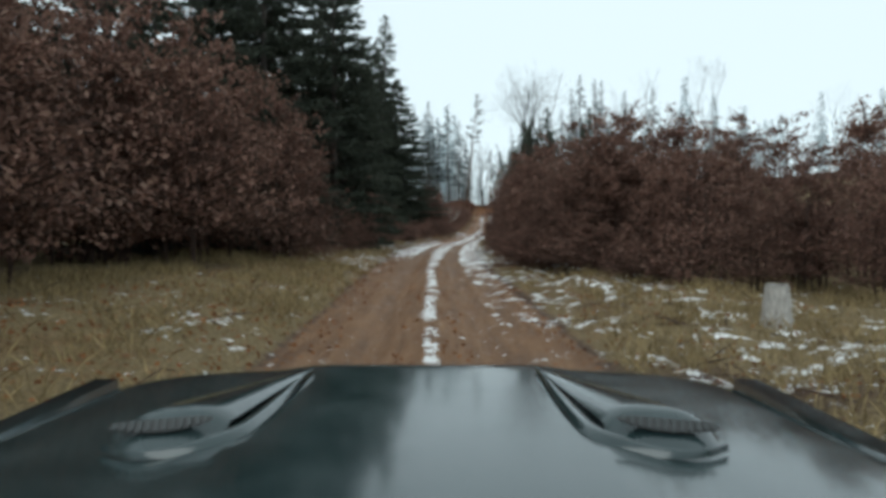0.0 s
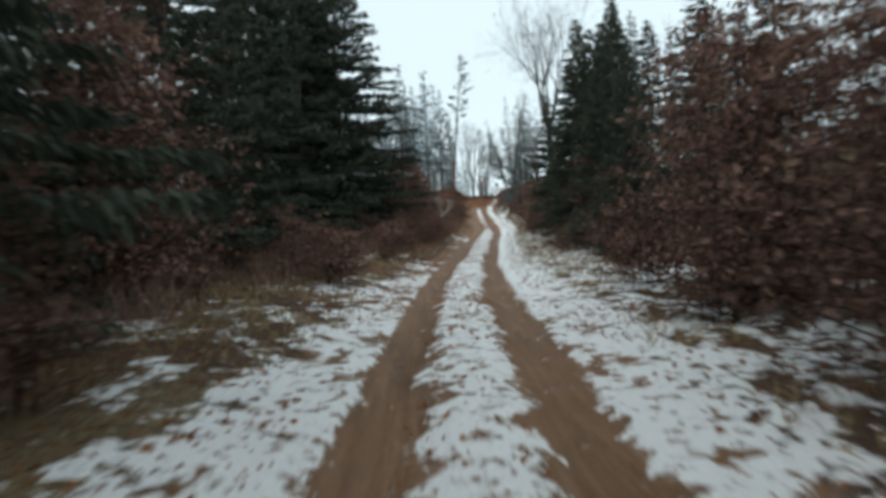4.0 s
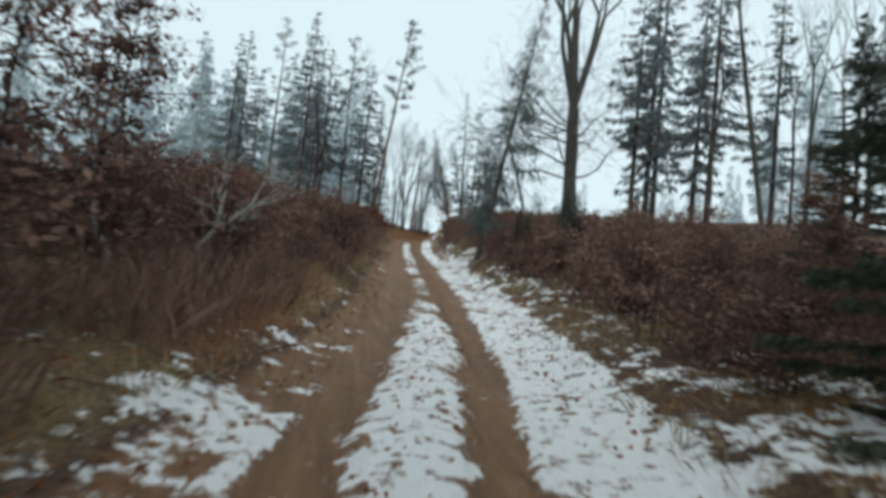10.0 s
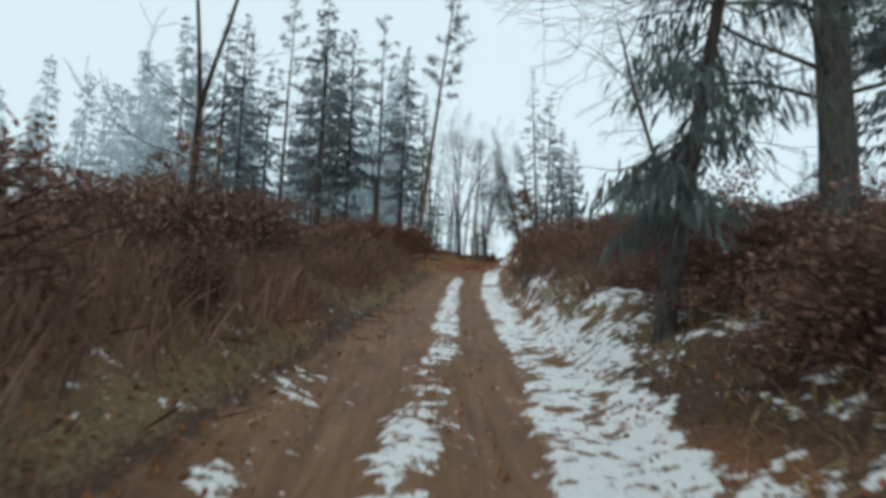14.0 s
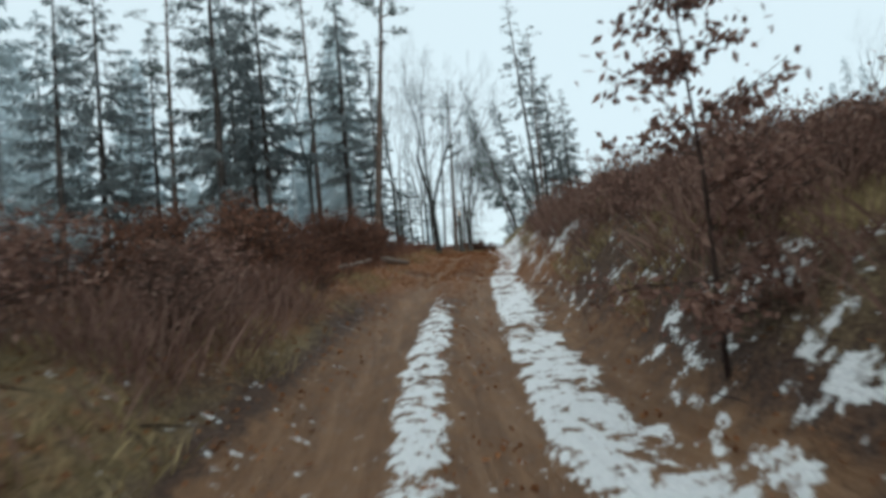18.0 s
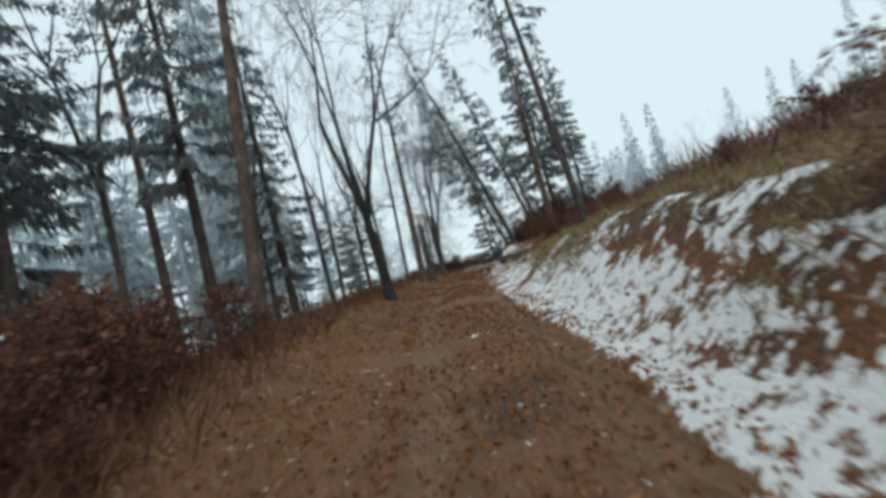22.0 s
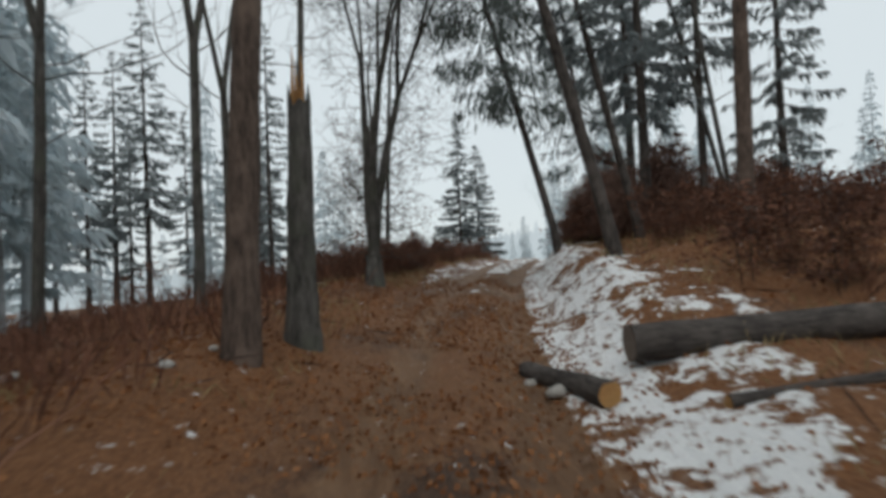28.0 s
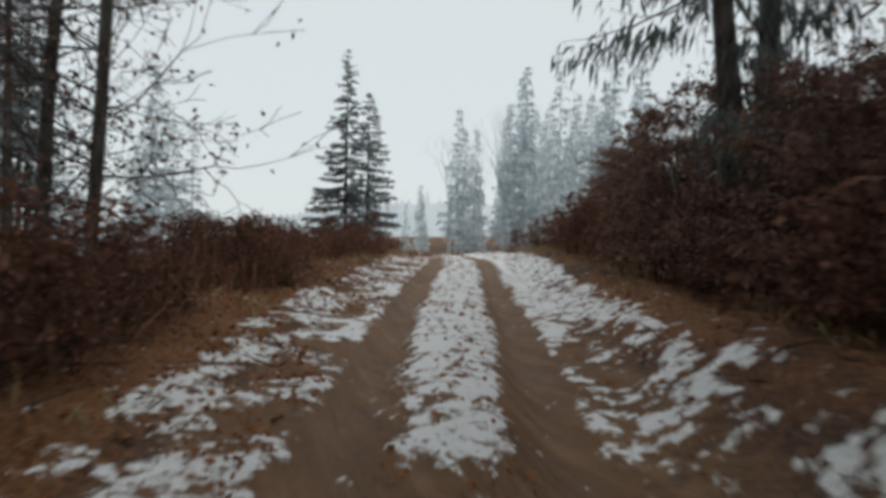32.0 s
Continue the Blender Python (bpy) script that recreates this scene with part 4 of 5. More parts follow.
for k, (y, u, s) in enumerate(((43, -3.9, .4), (47, -4.2, .35), (63, -3.4, .85), (46, 4.4, .45), (49, 4.6, .5), (57, 5.4, .6), (53, 4.6, .8), (33, 3.6, .8), (37, 3.8, .9), (22, 4.0, .9), (26, 3.8, .95), (68, -5.4, 1.0), (161.5, 4.3, .6), (163.5, 3.9, .65), (165.5, 4.4, .7), (160.5, 6.5, .75), (167.5, 4.0, .6), (163, 7.5, .8), (170, 4.4, .6), (27, 3.3, .7), (30, 3.4, .85), (33, 3.2, .8), (24, 3.9, .85), (17.5, 4.1, .8), (20, 4.0, .75), (68.5, -5.1, 1.0), (70, -5.0, 1.0), (72, -4.6, .8), (29, -3.1, .35), (31, -3.4, .4), (27, -3.3, .38), (33.5, -3.3, .45), (25, -3.4, .35), (157.8, 3.5, .45), (158.8, 3.0, .42), (159.8, 3.4, .5), (161, 3.1, .45), (162.3, 3.2, .5), (163.8, 3.2, .5), (159.2, 4.6, .55), (161.6, 4.8, .6), (158.4, 5.6, .55), (155.6, 3.0, .4), (156.2, 2.75, .36), (156.9, 2.6, .36), (157.4, 3.0, .42), (156.4, 3.7, .45), (155.4, 3.9, .45), (155.0, 3.3, .36), (12.2, 6.3, .55), (13.8, 5.2, .62), (15, 4.8, .6), (17, 8.5, .85), (19, 9.6, 1.0), (16, 7.2, .75), (22, 8.2, 1.0), (20, 11.5, 1.0), (24, 11, 1.1), (18, 13, 1.0), (26, 2.9, .35), (28, 2.8, .4), (30, 2.9, .4), (24.5, 3.0, .35), (32, 2.9, .35), (27, 3.6, .5), (8, -6.6, 1.25), (10, -7.6, 1.35), (6.5, -7.8, 1.15), (14, -5.4, 1.2), (16, -5.2, 1.25), (18, -5.0, 1.2), (20, -4.8, 1.1), (13, -6.8, 1.35), (17, -6.6, 1.4), (22, -4.8, .95), (24, -4.6, .8), (17, 3.7, .6), (19, 3.4, .6), (21, 3.1, .6), (23, 2.95, .55), (15, 4.3, .6), (20, 4.7, 1.0), (23, 4.5, 1.0), (17, 5.3, .95), (14, 5.8, .8), (73, 4.4, .45), (71, 5.2, .55), (75, 3.9, .36), (69.5, 5.6, .5), (77, 4.6, .5))):
    place(tall_sapling[k % 4], beside(y, u), y, s)
for k in range(34):
    y = 12 + 26 * PLACED.random()
    place(low_bush[k % 5], beside(y, (3.6 if y < 17 else 2.75) + 2.2 * PLACED.random()), y, PLACED.uniform(0.6, 1.0))
for k in range(12):
    y = 76 + 11 * PLACED.random()
    place(low_bush[k % 5], beside(y, 2.7 + 2.2 * PLACED.random()), y, PLACED.uniform(0.6, 0.9))
# reddish brush where the wood begins
for k in range(16):
    y = 108 + 13 * PLACED.random()
    place(rusty_bush[k % 3], beside(y, -3.6 - 3.4 * PLACED.random()), y, PLACED.uniform(1.0, 1.45))
for k in range(16):
    y = 119.5 + 8.5 * PLACED.random()
    place(rusty_bush[k % 3], beside(y, -4.0 - 5.5 * PLACED.random()), y, PLACED.uniform(0.9, 1.3))
# dark shrubs along the top of the steep bank
for k in range(28):
    y = 107 + 27 * PLACED.random()
    place(low_bush[k % 5], beside(y, (5.6 if y < 116 else 8.0) + 3.0 * PLACED.random()), y, PLACED.uniform(0.45, 0.75))
# low brush on the banks: the nearer bushes one by one, the rest as a thicket
for k in range(290):
    y = 36 + 150 * PLACED.random() ** 0.9
    if PLACED.random() < 0.55:
        u = -(2.5 + 4.5 * PLACED.random() ** 1.3)
    else:
        u = (3.0 if y < 92 else 4.6 if y < 128 else 4.6) + 5 * PLACED.random() ** 1.3
    s = PLACED.uniform(0.55, 1.1) * (1.1 if y < 112 else 0.72)
    if u < 0 and 124 < y < 156:
        s, u = s * 0.5, u - 4.0
    if u > 0 and 92 < y < 135:
        s *= 0.6
    place(low_bush[k % 5] if y < 104 else rusty_bush[k % 3], beside(y, u), y, s)


def thicket(name, seed, spans, leaf_n, leaves, label):
    """Tangled brush past counting: bushes of many sizes joined into one mesh on the ground. Rows of spans: y from, y to, u from, u to, how many, size."""
    rng = np.random.default_rng(seed)
    lv, lf, sv, sf, a, b = [], [], [], [], 0, 0
    shapes = [sapling_meshes(seed * 10 + k, 1.5, 1.2, leaf_n, leaves, 2, 0.11, twigs=1, boughs=0.62) for k in range(4)]
    arrays = []
    for parts in shapes:
        pair = []
        for _, me, _ in parts:
            co = np.empty(len(me.vertices) * 3, np.float32)
            me.vertices.foreach_get("co", co)
            ix = np.empty(len(me.loops), np.int32)
            me.loops.foreach_get("vertex_index", ix)
            pair.append((co.reshape(-1, 3), ix.reshape(-1, 4)))
        arrays.append(pair)
        for _, me, _ in parts:
            bpy.data.meshes.remove(me)
    for y0, y1, u0, u1, n, size in spans:
        for k in range(n):
            y, u = rng.uniform(y0, y1), rng.uniform(u0, u1)
            x = beside(y, u)
            g = np.array([x, y, ground_at(x, y) - 0.05])
            t, sc = rng.uniform(0, 2 * np.pi), size * rng.uniform(0.55, 1.25)
            rot = np.array([[np.cos(t), -np.sin(t), 0], [np.sin(t), np.cos(t), 0], [0, 0, rng.uniform(0.8, 1.2)]]) * sc
            (cs, fs), (cl, fl) = arrays[rng.integers(4)]
            sv.append(cs @ rot.T + g)
            sf.append(fs + a)
            a += len(cs)
            lv.append(cl @ rot.T + g)
            lf.append(fl + b)
            b += len(cl)
    ob = tagged(new(name), label, "thicket", kind="stuff")
    tagged(child("stem", mesh_of("thicket_stems", np.concatenate(sv), np.concatenate(sf), TWIG), ob), kind="stuff")
    tagged(child("foliage", mesh_of("thicket_leaves", np.concatenate(lv), np.concatenate(lf), leaves), ob), kind="stuff")


thicket("brown_thicket", 3, [(62, 112, -11, -3, 110, 1), (68, 96, 2.9, 11, 95, 0.9), (85, 128, 10, 26, 70, 0.8), (94, 113, 2.7, 8, 150, 0.5), (66, 100, 10, 24, 90, 1), (82, 95, 2.3, 5, 45, 0.5), (14, 66, 11, 24, 80, 1.3), (76, 88, 2.5, 5.5, 70, 0.5), (96, 118, 2.4, 5.5, 120, 0.62)], 320, LEAF_BROWN, "dense reddish brown brush covering the banks")
thicket("rusty_thicket", 4, [(114, 128, -8, -3.2, 45, 0.95), (100, 128, 6, 20, 80, 0.6), (112, 125, -11, -4, 45, 0.7), (124, 158, -14, -8, 50, 0.5), (128, 185, 7, 18, 90, 0.7), (156, 190, -12, -4.5, 60, 0.75), (112, 124, 4.6, 10, 45, 0.5), (146, 160, 3.7, 10, 75, 0.8), (160, 185, 3.4, 8, 55, 0.8), (156, 170, 2.7, 5, 75, 0.75), (154.9, 159, 2.5, 5, 55, 0.6), (156, 176, -6, -2.5, 80, 0.62), (157, 178, -6.5, -2.7, 70, 0.5)], 320, LEAF_RUST, "rust-red brush covering the upper slopes")


def ground_cover(name, seed, count, spans, size, width, mats, up, label, category, sink=0.02, clump=1.6, cut=0.45, litter=False):
    """Blades, stems or fallen leaves beyond counting, as one mesh that follows the ground. Rows of spans: y from, y to, u from, u to, share."""
    rng = np.random.default_rng(seed)
    share = np.array([r[4] for r in spans], float)
    pick = rng.choice(len(spans), count, p=share / share.sum())
    sp = np.array([r[:4] for r in spans], float)[pick]
    y = sp[:, 0] + (sp[:, 1] - sp[:, 0]) * rng.random(count)
    u = sp[:, 2] + (sp[:, 3] - sp[:, 2]) * rng.random(count)
    x = line_x(y) + u
    keep = bumps(x, y, clump, seed, 2) > cut
    x, y, u = x[keep], y[keep], u[keep]
    n = len(x)
    z = surface(u, y)[0]
    foot = np.stack([x, y, z - sink], -1)
    if litter:
        d = rng.normal(size=(n, 3)) * np.array([1, 1, 0.3])
        foot[:, 2] += sink + 0.012
    else:
        d = rng.normal(size=(n, 3)) * np.array([1, 1, 0.0]) * (1 - up) + np.array([0, 0, 1.0])
    ln = size * rng.uniform(0.5, 1.3, n)
    v, f = sprays(foot, d, ln, width * rng.uniform(0.7, 1.3, n), rng, 0.0 if litter else 0.12)
    tagged(new(name, mesh_of(name, v, f, mats)), label, category, kind="stuff")


ground_cover("grass_tussocks", 15, 26000, [(3, 17, 2.0, 8.5, 3), (3, 18, -6.5, -2.0, 3)],
             0.3, 0.014, STRAW, 0.45, "tufts of straw-coloured grass on the rough verge", "grass", clump=0.8, cut=0.5)
ground_cover("dry_grass", 5, 150000, [(4, 60, -6.5, -1.75, 3), (4, 60, 1.9, 6, 2), (60, 112, -5, -1.8, 3), (60, 132, 1.9, 6.5, 3.2), (112, 185, -4, -1.8, 1), (132, 185, 2.2, 6, 1), (92, 132, 1.8, 5, 5), (94, 114, 2.4, 7, 4)],
             0.27, 0.016, STRAW, 0.35, "dry straw-coloured grass along the track", "grass", clump=1.1, cut=0.5)
ground_cover("rusty_stems", 16, 40000, [(104, 185, -10, -2.5, 4), (135, 185, 4.6, 14, 2.8)],
             0.7, 0.022, LEAF_RUST, 0.55, "rust-red stems of dead undergrowth on the upper slopes", "undergrowth", clump=2.0, cut=0.38)
ground_cover("brush_stems", 6, 80000, [(60, 106, -9, -2.4, 3), (70, 100, 3.2, 9, 1.6), (20, 60, -7, -3.4, 1), (60, 106, -3.4, -2.1, 1.2), (92, 118, 2.1, 8, 4.0), (104, 135, 4.4, 16, 2.4)],
             0.75, 0.022, LEAF_DULL, 0.55, "reddish brown stems of dead undergrowth on the banks", "undergrowth", clump=2.0, cut=0.40)
ground_cover("leaf_litter", 7, 110000, [(4, 112, -5, -1.2, 2), (4, 185, 1.3, 6, 2.5), (112, 185, -6, -1.0, 4), (4, 185, -0.5, 0.5, .5), (112, 157, -1.2, 1.3, 1.6)],
             0.06, 0.045, LEAF_ORANGE, 0.0, "fallen orange-brown leaves scattered on the ground", "leaf litter", clump=1.3, cut=0.3, litter=True)
ground_cover("fallen_twigs", 8, 9000, [(4, 185, -6, -1.6, 1), (4, 185, 1.7, 7, 1.6)],
             0.6, 0.02, TWIG, 0.0, "thin broken twigs lying on snow and leaves", "twigs", clump=1.5, cut=0.45, litter=True)

# ---------- logs, stumps and stones ----------


def bm_mesh(name, bm, mat, smooth_faces=False):
    me = bpy.data.meshes.new(name)
    bm.to_mesh(me)
    bm.free()
    me.materials.append(mat)
    if smooth_faces:
        for p in me.polygons:
            p.use_smooth = True
    return me


def log(name, seed, a, b, r0, r1, label, bark=BARK_SPRUCE, cut=WOOD_RAW, lift=0.0, drop=0.0):
    """A felled stem from a to b on the ground: uneven bark and two sawn faces."""
    rng = np.random.default_rng(seed)
    pa = np.array([*a, ground_at(*a) + r0 * 0.8 + lift])
    pb = np.array([*b, ground_at(*b) + r1 * 0.8 + lift - drop])
    axis = pb - pa
    length = np.linalg.norm(axis)
    sides, rings = 12, max(5, int(length / 0.35))
    t = np.linspace(0, 1, rings)
    ang = np.arange(sides) * 2 * np.pi / sides
    r = (r0 + (r1 - r0) * t)[:, None] * (1 + rng.normal(0, 0.045, (rings, sides)))
    sag = rng.normal(0, 0.015, (rings, 2)).cumsum(0)
    v = np.stack([r * np.cos(ang) + sag[:, :1], r * np.sin(ang) + sag[:, 1:], np.repeat((t * length)[:, None], sides, 1)], -1).reshape(-1, 3)
    idx = np.arange(rings * sides).reshape(rings, sides)
    nxt = np.roll(idx, -1, 1)
    f = np.stack([idx[:-1], nxt[:-1], nxt[1:], idx[1:]], -1).reshape(-1, 4)
    ob = new(name)
    tagged(ob, label, "log")
    child("bark", mesh_of("log_bark", v, f, bark, True), ob)
    for k, z in ((0, -0.004), (rings - 1, length + 0.004)):
        bm = bmesh.new()
        ring = [bm.verts.new((v[idx[k, i]][0] * 0.97, v[idx[k, i]][1] * 0.97, z)) for i in range(sides)]
        bm.faces.new(ring)
        face = child("cut_face", bm_mesh("log_cut", bm, cut), ob)
        tagged(face, "freshly sawn orange wood")
    ob.matrix_basis = Matrix.Translation(Vector(pa)) @ Vector(axis).to_track_quat("Z", "Y").to_matrix().to_4x4()
    return ob


log("fallen_log", 1, (14.85, 146.1), (19.6, 145.5), 0.2, 0.18, "long dark felled log lying across the snowy bank", cut=WOOD_DULL, lift=0.1, drop=0.12)
log("fallen_log", 2, (14.2, 145.2), (14.05, 147.0), 0.12, 0.11, "short log with a fresh sawn end beside the track", lift=0.03)
log("fallen_log", 10, (6.6, 145.2), (8.6, 147.4), 0.06, 0.045, "pale bare pole lying on the leafy slope", WOOD_GREY, WOOD_GREY, 0.04)
log("fallen_log", 3, (14.9, 144.6), (18.5, 144.2), 0.07, 0.05, "thin felled stem half hidden in the bank")
log("fallen_log", 4, (4.9, 110.6), (5.5, 113.4), 0.05, 0.035, "greyish barkless log in brown undergrowth", WOOD_DULL, WOOD_DULL, 0.2)
log("fallen_log", 5, (5.75, 115.6), (6.6, 117.0), 0.11, 0.06, "weathered splintered log at the edge of the track", WOOD_DULL, WOOD_DULL, 0.08)
log("fallen_log", 6, (-3.55, 29.0), (-2.75, 31.6), 0.05, 0.035, "pale bare pole lying beside the track", WOOD_GREY, WOOD_GREY, 0.1)
log("fallen_log", 7, (-4.4, 46.2), (-3.2, 47.6), 0.05, 0.035, "pale fallen pole in the grass", WOOD_GREY, WOOD_GREY, 0.1)
log("fallen_log", 8, (16.8, 134.2), (22.5, 137.0), 0.13, 0.1, "dark fallen trunk on the slope among brush", lift=0.1)
log("fallen_log", 9, (14.2, 141.3), (18.6, 144.0), 0.12, 0.09, "dark fallen stem on the bank", lift=0.05)


def stump(seed, x, y, height, radius, bark, label):
    """A short cut trunk with a flared foot and a rough top."""
    rng = np.random.default_rng(seed)
    v, f, (axis, rad) = round_trunk(height, radius, rng, (0.03, 0), 12, 7, 1.5, 0.01, 0.85)
    top = v[-12:].copy()
    ob = thing("tree_stump", [("bark", mesh_of("stump_bark", v, f, bark, True), "")], label, "stump")
    bm = bmesh.new()
    bm.faces.new([bm.verts.new((*(p[:2] * 0.98), p[2] + 0.004 + rng.uniform(0, 0.02))) for p in top])
    bmesh.ops.poke(bm, faces=bm.faces[:])
    child("cut_face", bm_mesh("stump_top", bm, WOOD_GREY), ob)
    place(ob, x, y, 1.0, 0.0)


stump(1, 4.5, 8.4, 0.6, 0.16, WOOD_GREY, "weathered pale grey stump beside the snow")
stump(2, 12.2, 102.6, 0.6, 0.16, BARK_SPRUCE, "dark old stump on the snowy slope")
stump(3, 12.0, 112.0, 0.7, 0.15, BARK_SPRUCE, "dark stump in brush on the bank")
stump(4, 10.2, 107.2, 0.4, 0.14, STRAW, "stump hidden under dry grass by the ditch")


def broken_snag(x, y, height, radius):
    """A snapped trunk with a pale, splintered top."""
    rng = np.random.default_rng(9)
    v, f, (axis, rad) = round_trunk(height, radius, rng, (0.02, 0.0), 12, 12, 1.35, 0.01, 0.72)
    v = v.reshape(-1, 3)
    v[-12:, 2] += rng.uniform(-0.35, 0.15, 12)
    ob = thing("broken_trunk", [("trunk", mesh_of("snag_trunk", v, f, BARK_GREY, True), "")], "snapped grey trunk with a bright splintered top", "tree")
    bm = bmesh.new()
    r = radius * 0.72
    for k in range(16):
        a, rr = rng.uniform(0, 2 * np.pi), r * rng.uniform(0.1, 0.75)
        c = Vector((axis(height)[0] + rr * math.cos(a), axis(height)[1] + rr * math.sin(a), height - 0.4))
        h, w = rng.uniform(0.35, 1.05), rng.uniform(0.03, 0.07)
        foot = [bm.verts.new(c + Vector((w * math.cos(q), w * math.sin(q), 0))) for q in (0.3, 2.4, 4.5)]
        tip = bm.verts.new(c + Vector((rng.uniform(-0.05, 0.05), rng.uniform(-0.05, 0.05), h)))
        for i in range(3):
            bm.faces.new((foot[i], foot[(i + 1) % 3], tip))
    tagged(child("splintered_top", bm_mesh("snag_top", bm, WOOD_RAW), ob), "raw orange heartwood splinters")
    place(ob, x, y, 1.0, 0.0)


broken_snag(11.5, 148.2, 3.25, 0.2)


def stone(seed, x, y, size):
    rng = np.random.default_rng(seed)
    bm = bmesh.new()
    bmesh.ops.create_icosphere(bm, subdivisions=2, radius=size)
    for v in bm.verts:
        v.co = Vector((v.co.x * 1.2, v.co.y * 0.9, v.co.z * 0.6)) * (1 + 0.3 * (noise.noise(v.co * 6 / size * 0.2 + Vector((seed * 3.1, 0, 0)))))
    ob = tagged(new("stone", bm_mesh("stone", bm, WOOD_GREY, True)), "pale rounded stone at the edge of the track", "stone", "stones by the track")
    ob.matrix_basis = pose(x, y, ground_at(x, y) + size * 0.25, 0, 0, rng.uniform(0, 360))


for k, (x, y, z) in enumerate(((14.0, 145.9, .12), (14.25, 145.4, .1), (13.95, 146.6, .08), (10.3, 146.4, .08), (10.6, 147.2, .06), (11.0, 151.5, .08))):
    stone(k + 1, x, y, z)

# ---------- the car at the foot of the track ----------


def car_paint():
    m, n, l, b = material("dark_teal_car_paint", 0.16, 0.5)
    co = n.new("ShaderNodeTexCoord").outputs["Object"]
    dust = tex(n, l, 7, 5, co)
    l.new(ramp(n, l, dust, [(0.35, (0.014, 0.026, 0.027)), (0.75, (0.032, 0.048, 0.049))]), b.inputs["Base Color"])
    l.new(ramp(n, l, dust, [(0.3, (0.1, 0.1, 0.1)), (0.75, (0.24, 0.24, 0.24))]), b.inputs["Roughness"])
    b.inputs["Metallic"].default_value = 0.1
    b.inputs["Coat Weight"].default_value = 0.35
    b.inputs["Coat Roughness"].default_value = 0.06
    return m


def plain(name, colour, rough, metal=0.0, glass=0.0):
    m, n, l, b = material(name, rough, 0.5)
    co = n.new("ShaderNodeTexCoord").outputs["Object"]
    l.new(ramp(n, l, tex(n, l, 12, 4, co), [(0.3, tuple(c * 0.8 for c in colour)), (0.7, tuple(min(1, c * 1.15) for c in colour))]), b.inputs["Base Color"])
    b.inputs["Metallic"].default_value, b.inputs["Transmission Weight"].default_value = metal, glass
    return m


PAINT = car_paint()
RUBBER = plain("tyre_rubber", (0.02, 0.02, 0.02), 0.9)
ALLOY = plain("grey_alloy", (0.35, 0.36, 0.37), 0.35, 0.9)
GRILLE = plain("dark_grille_metal", (0.035, 0.04, 0.04), 0.6, 0.0)
TRIM = plain("black_plastic_trim", (0.018, 0.018, 0.018), 0.6)
GLASS = plain("car_glass", (0.75, 0.8, 0.8), 0.03, 0.0, 0.9)
LAMP = plain("headlamp_lens", (0.7, 0.72, 0.74), 0.08, 0.0, 0.5)


def block(name, parent, x, y, z, mat, bevel=0.03, taper=1.0, label=""):
    """A bevelled body piece between the given limits, narrowed at the top by taper."""
    bm = bmesh.new()
    bmesh.ops.create_cube(bm, size=1)
    for v in bm.verts:
        k = taper if v.co.z > 0 else 1.0
        v.co = Vector(((x[0] + x[1]) / 2 + v.co.x * (x[1] - x[0]) * k, (y[0] + y[1]) / 2 + v.co.y * (y[1] - y[0]) * k, (z[0] + z[1]) / 2 + v.co.z * (z[1] - z[0])))
    bmesh.ops.bevel(bm, geom=bm.edges[:], offset=bevel, segments=3, affect="EDGES")
    return tagged(child(name, bm_mesh(name, bm, mat, True), parent), label)


def bonnet_height(x, y):
    crease = 0.014 * smooth(-np.abs(x), -0.42, -0.28)
    return 1.185 - 0.038 * y - 0.035 * (np.abs(x) / 0.78) ** 4 + crease - 0.10 * smooth(y, 1.62, 2.05) ** 1.5


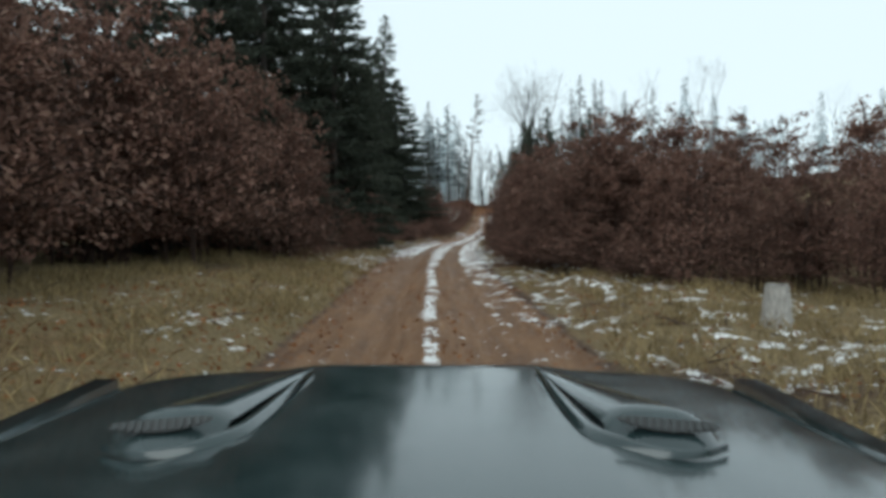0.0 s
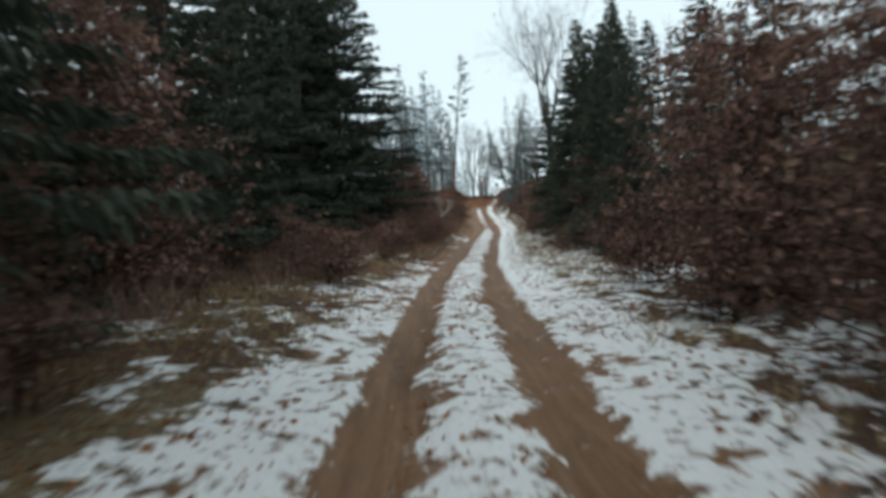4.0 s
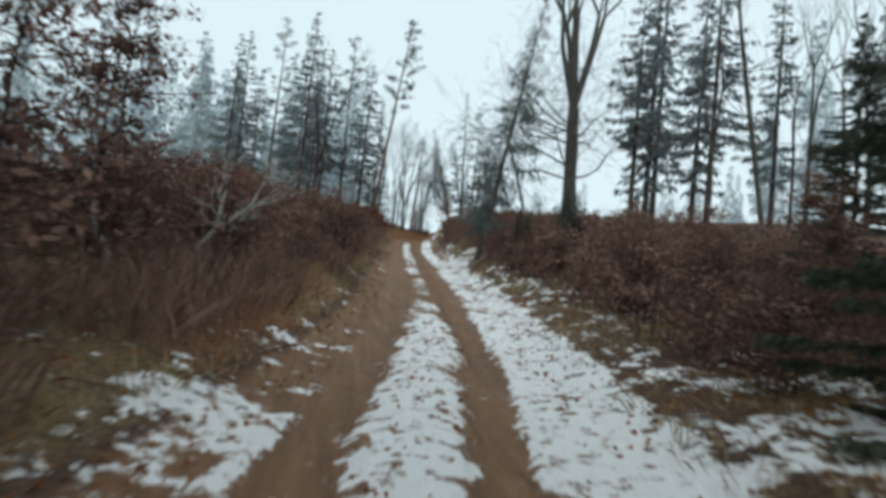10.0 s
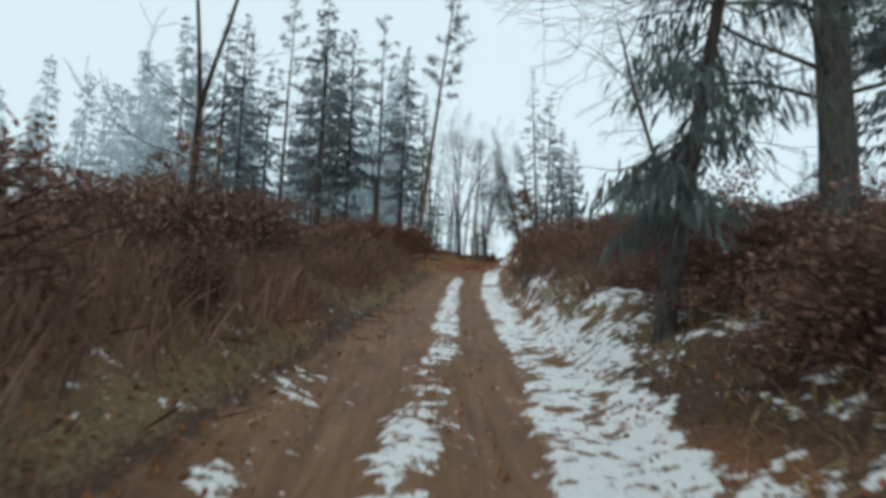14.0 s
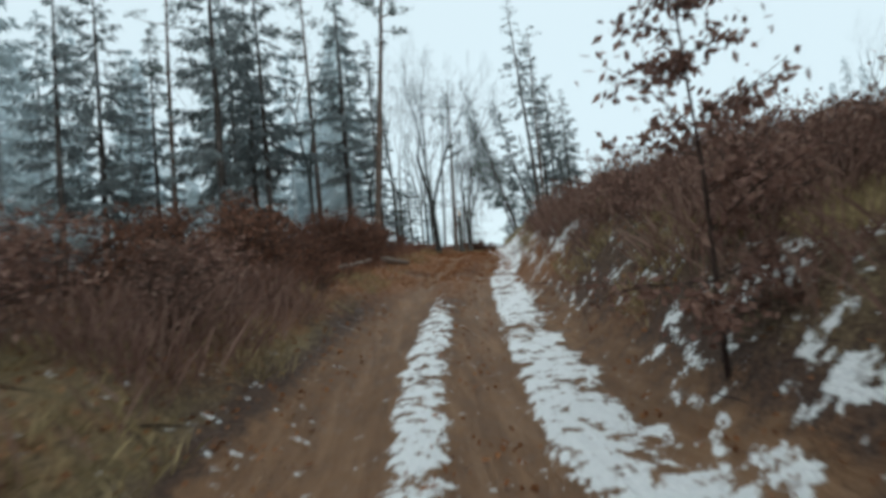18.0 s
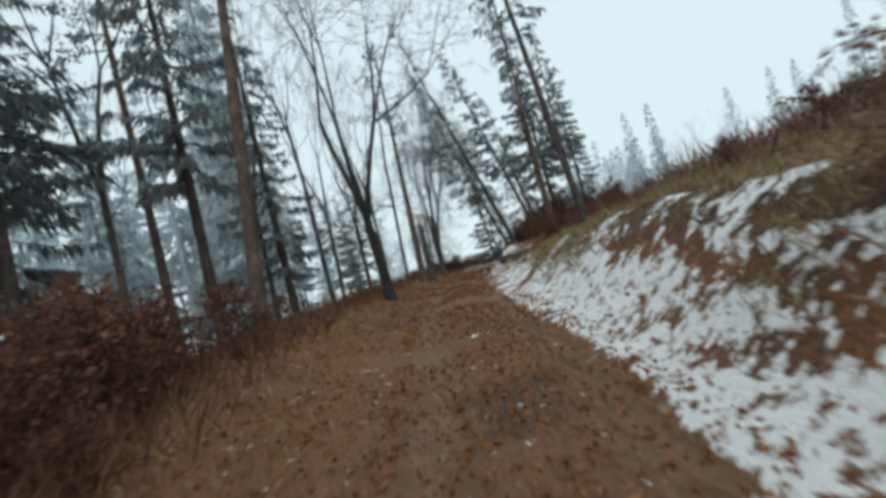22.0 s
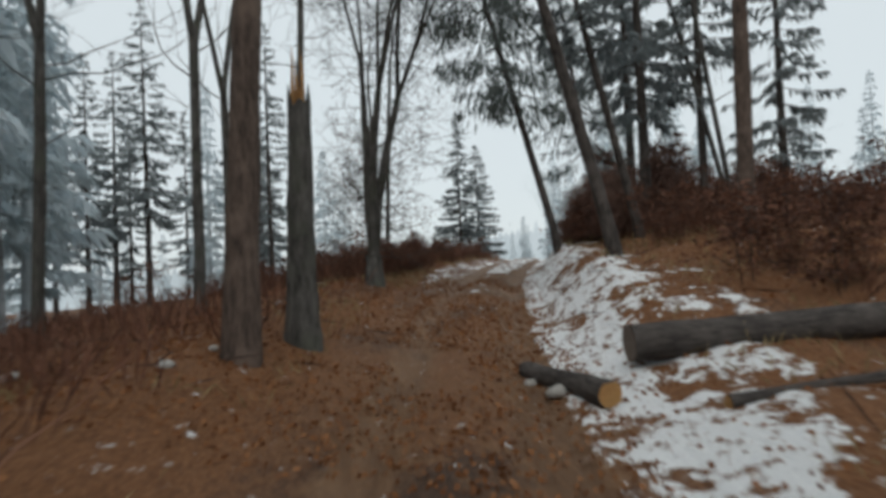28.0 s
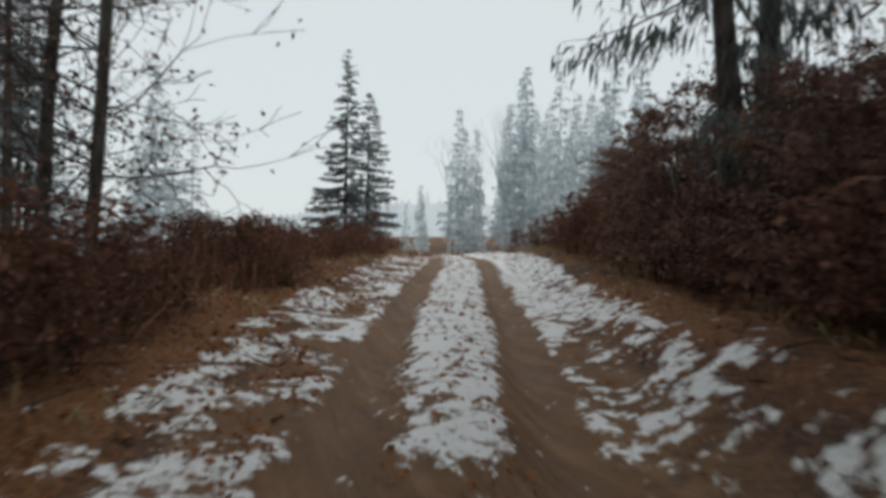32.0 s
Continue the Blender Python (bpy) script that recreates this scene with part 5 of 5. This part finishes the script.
def build_car():
    car = tagged(new("off_road_car"), "dark teal off-road car with a scooped bonnet on the muddy track", "car")
    # bonnet
    cx, cy = np.linspace(-0.78, 0.78, 53), np.linspace(0, 1, 48)
    X, T = np.meshgrid(cx, cy)
    Y = -0.02 + T * (1.90 - 0.26 * (np.abs(X) / 0.78) ** 3)
    Z = bonnet_height(X, Y)
    idx = np.arange(X.size).reshape(X.shape)
    f = np.stack([idx[:-1, :-1], idx[:-1, 1:], idx[1:, 1:], idx[1:, :-1]], -1).reshape(-1, 4)
    bonnet = child("bonnet", mesh_of("bonnet", np.stack([X, Y, Z], -1).reshape(-1, 3), f, PAINT, True), car)
    solid = bonnet.modifiers.new("thickness", "SOLIDIFY")
    solid.thickness, solid.offset = 0.02, -1
    for sgn in (-1, 1):
        # raised wedge with an open back: its top runs forwards and inwards to a point
        v_n, w_n = 14, 12
        V, W = np.meshgrid(np.linspace(0, 1, v_n), np.linspace(0, 1, w_n), indexing="ij")
        inner, outer = 0.315 - 0.03 * V, 0.505 - 0.22 * V ** 1.7
        px, py = inner + (outer - inner) * W, 1.09 + 0.50 * V
        crown = 1 - np.abs(2 * W - 1) ** 2.6
        top = 0.004 + 0.05 * (1 - V) ** 0.9 * (0.25 + 0.75 * crown)
        rows_p = [np.stack([sgn * px[k], py[k], bonnet_height(px[k], py[k]) + top[k]], -1) for k in range(v_n)]
        lip = np.stack([sgn * px[0], py[0] - 0.012, bonnet_height(px[0], py[0]) + top[0] - 0.006], -1)
        foot = np.stack([sgn * (px[0] * 0.98 + 0.008), py[0] - 0.075 * np.sqrt(crown[0]) - 0.012, bonnet_height(px[0], py[0] - 0.08) + 0.003], -1)
        verts = np.concatenate([foot, lip] + rows_p)
        i = np.arange(len(verts)).reshape(-1, w_n)
        f = np.stack([i[:-1, :-1], i[:-1, 1:], i[1:, 1:], i[1:, :-1]], -1).reshape(-1, 4)
        scoop = child("bonnet_scoop", mesh_of("bonnet_scoop", verts, f if sgn > 0 else f[:, ::-1], PAINT, True), car)
        # rounded rim that sweeps from the point round the inner side to below the opening
        t = np.linspace(0, 1, 22)
        rx = np.where(t < 0.55, 0.28 + 0.03 * (t / 0.55), 0.31 + 0.19 * ((t - 0.55) / 0.45))
        ry = np.where(t < 0.55, 1.58 - 0.52 * (t / 0.55), 1.06 - 0.075 * np.sin(np.pi * 0.85 * (t - 0.55) / 0.45))
        width = 0.006 + 0.03 * np.sin(np.pi * np.clip(t, 0, 1)) ** 1.3
        band = []
        for k in range(5):
            q = (k - 2) / 2
            band.append(np.stack([sgn * (rx - width * (0.5 + 0.5 * q)), ry - width * 0.4 * q, bonnet_height(rx, ry) + 0.004 + 0.012 * (1 - q * q)], -1))
        i = np.arange(5 * len(t)).reshape(5, len(t))
        f = np.stack([i[:-1, :-1], i[:-1, 1:], i[1:, 1:], i[1:, :-1]], -1).reshape(-1, 4)
        child("rim", mesh_of("scoop_rim", np.concatenate(band), f[:, ::-1] if sgn > 0 else f, PAINT, True), scoop)
        # dark slot in the open back, with slanted bars
        def slot_point(a, up):
            x = 0.41 + 0.085 * a
            y = 1.045 + 0.026 * up
            return Vector((sgn * x, y, float(bonnet_height(np.array(x), np.array(y))) + 0.036 + 0.020 * up))

        bm = bmesh.new()
        ring = [bm.verts.new(slot_point(math.cos(2 * math.pi * k / 24), 0.42 * math.sin(2 * math.pi * k / 24))) for k in range(24)]
        bm.faces.new(ring if sgn > 0 else ring[::-1])
        tagged(child("vent", bm_mesh("scoop_vent", bm, TRIM), scoop), "black mesh vent")
        for k in range(12):
            a_ = -0.86 + 1.72 * k / 11
            half = 0.36 * math.sqrt(1 - a_ * a_)
            bm = bmesh.new()
            lo, hi = slot_point(a_ - 0.03, -half), slot_point(a_ + 0.03, half)
            d = Vector((0.003, 0, 0))
            n_ = Vector((0, -0.003, 0.003))
            quad = [bm.verts.new(c + n_) for c in (lo - d, lo + d, hi + d, hi - d)] + [bm.verts.new(c) for c in (lo - d, lo + d, hi + d, hi - d)]
            for ids in ((0, 1, 2, 3), (4, 7, 6, 5), (0, 4, 5, 1), (1, 5, 6, 2), (2, 6, 7, 3), (3, 7, 4, 0)):
                bm.faces.new([quad[j] for j in ids])
            child("vent_bar", bm_mesh("vent_bar", bm, GRILLE), scoop)
    # body
    for sgn in (-1, 1):
        block("fender", car, (sgn * 0.84 - 0.075, sgn * 0.84 + 0.075), (-0.1, 1.72), (0.72, 1.10), PAINT, 0.045)
        block("headlight", car, (sgn * 0.56 - 0.13, sgn * 0.56 + 0.13), (1.74, 1.86), (0.82, 1.0), LAMP, 0.04, 1.0, "clear round-edged headlight")
        block("side_window", car, (sgn * 0.80 - 0.012, sgn * 0.80 + 0.012), (-2.3, -0.35), (1.22, 1.66), GLASS, 0.008)
        block("door", car, (sgn * 0.86 - 0.05, sgn * 0.86 + 0.05), (-1.35, -0.25), (0.52, 1.2), PAINT, 0.03)
        block("side_panel", car, (sgn * 0.86 - 0.05, sgn * 0.86 + 0.05), (-2.55, -1.38), (0.52, 1.2), PAINT, 0.03)
    block("front_grille", car, (-0.40, 0.40), (1.70, 1.84), (0.72, 1.0), TRIM, 0.03)
    block("bumper", car, (-0.9, 0.9), (1.78, 1.98), (0.5, 0.7), TRIM, 0.05)
    block("engine_bay", car, (-0.72, 0.72), (-0.2, 1.66), (0.55, 0.98), TRIM, 0.04)
    block("floor_pan", car, (-0.82, 0.82), (-2.55, -0.18), (0.42, 0.54), TRIM, 0.03)
    block("tailgate", car, (-0.82, 0.82), (-2.66, -2.57), (0.5, 1.2), PAINT, 0.03)
    block("roof", car, (-0.84, 0.84), (-2.6, -0.3), (1.70, 1.78), PAINT, 0.04)
    block("windscreen", car, (-0.76, 0.76), (-0.29, -0.265), (1.21, 1.69), GLASS, 0.008)
    for sgn in (-1, 1):
        for yy in (-2.5, -0.32):
            block("pillar", car, (sgn * 0.80 - 0.035, sgn * 0.80 + 0.035), (yy - 0.03, yy + 0.03), (1.18, 1.72), PAINT, 0.012)
    for sx in (-1, 1):
        for yy in (1.15, -1.85):
            wheel = child("wheel", None, car)
            wheel.matrix_basis = pose(sx * 0.80, yy, 0.38, 0, 90, 0)
            bm = bmesh.new()
            prof = [(0.25, -0.11), (0.34, -0.115), (0.375, -0.09), (0.385, 0.0), (0.375, 0.09), (0.34, 0.115), (0.25, 0.11)]
            rows_v = [[bm.verts.new((r * math.cos(q * math.pi / 16), r * math.sin(q * math.pi / 16), z)) for r, z in prof] for q in range(32)]
            for q in range(32):
                for i in range(len(prof) - 1):
                    bm.faces.new((rows_v[q][i], rows_v[(q + 1) % 32][i], rows_v[(q + 1) % 32][i + 1], rows_v[q][i + 1]))
            child("tyre", bm_mesh("tyre", bm, RUBBER, True), wheel)
            bm = bmesh.new()
            bmesh.ops.create_cone(bm, cap_ends=True, segments=28, radius1=0.25, radius2=0.22, depth=0.16)
            bmesh.ops.bevel(bm, geom=bm.edges[:], offset=0.01, segments=2, affect="EDGES")
            child("rim", bm_mesh("rim", bm, ALLOY), wheel)
    car.matrix_basis = pose(-0.045, 0, 0.0, 2.0, 0, 0)


build_car()
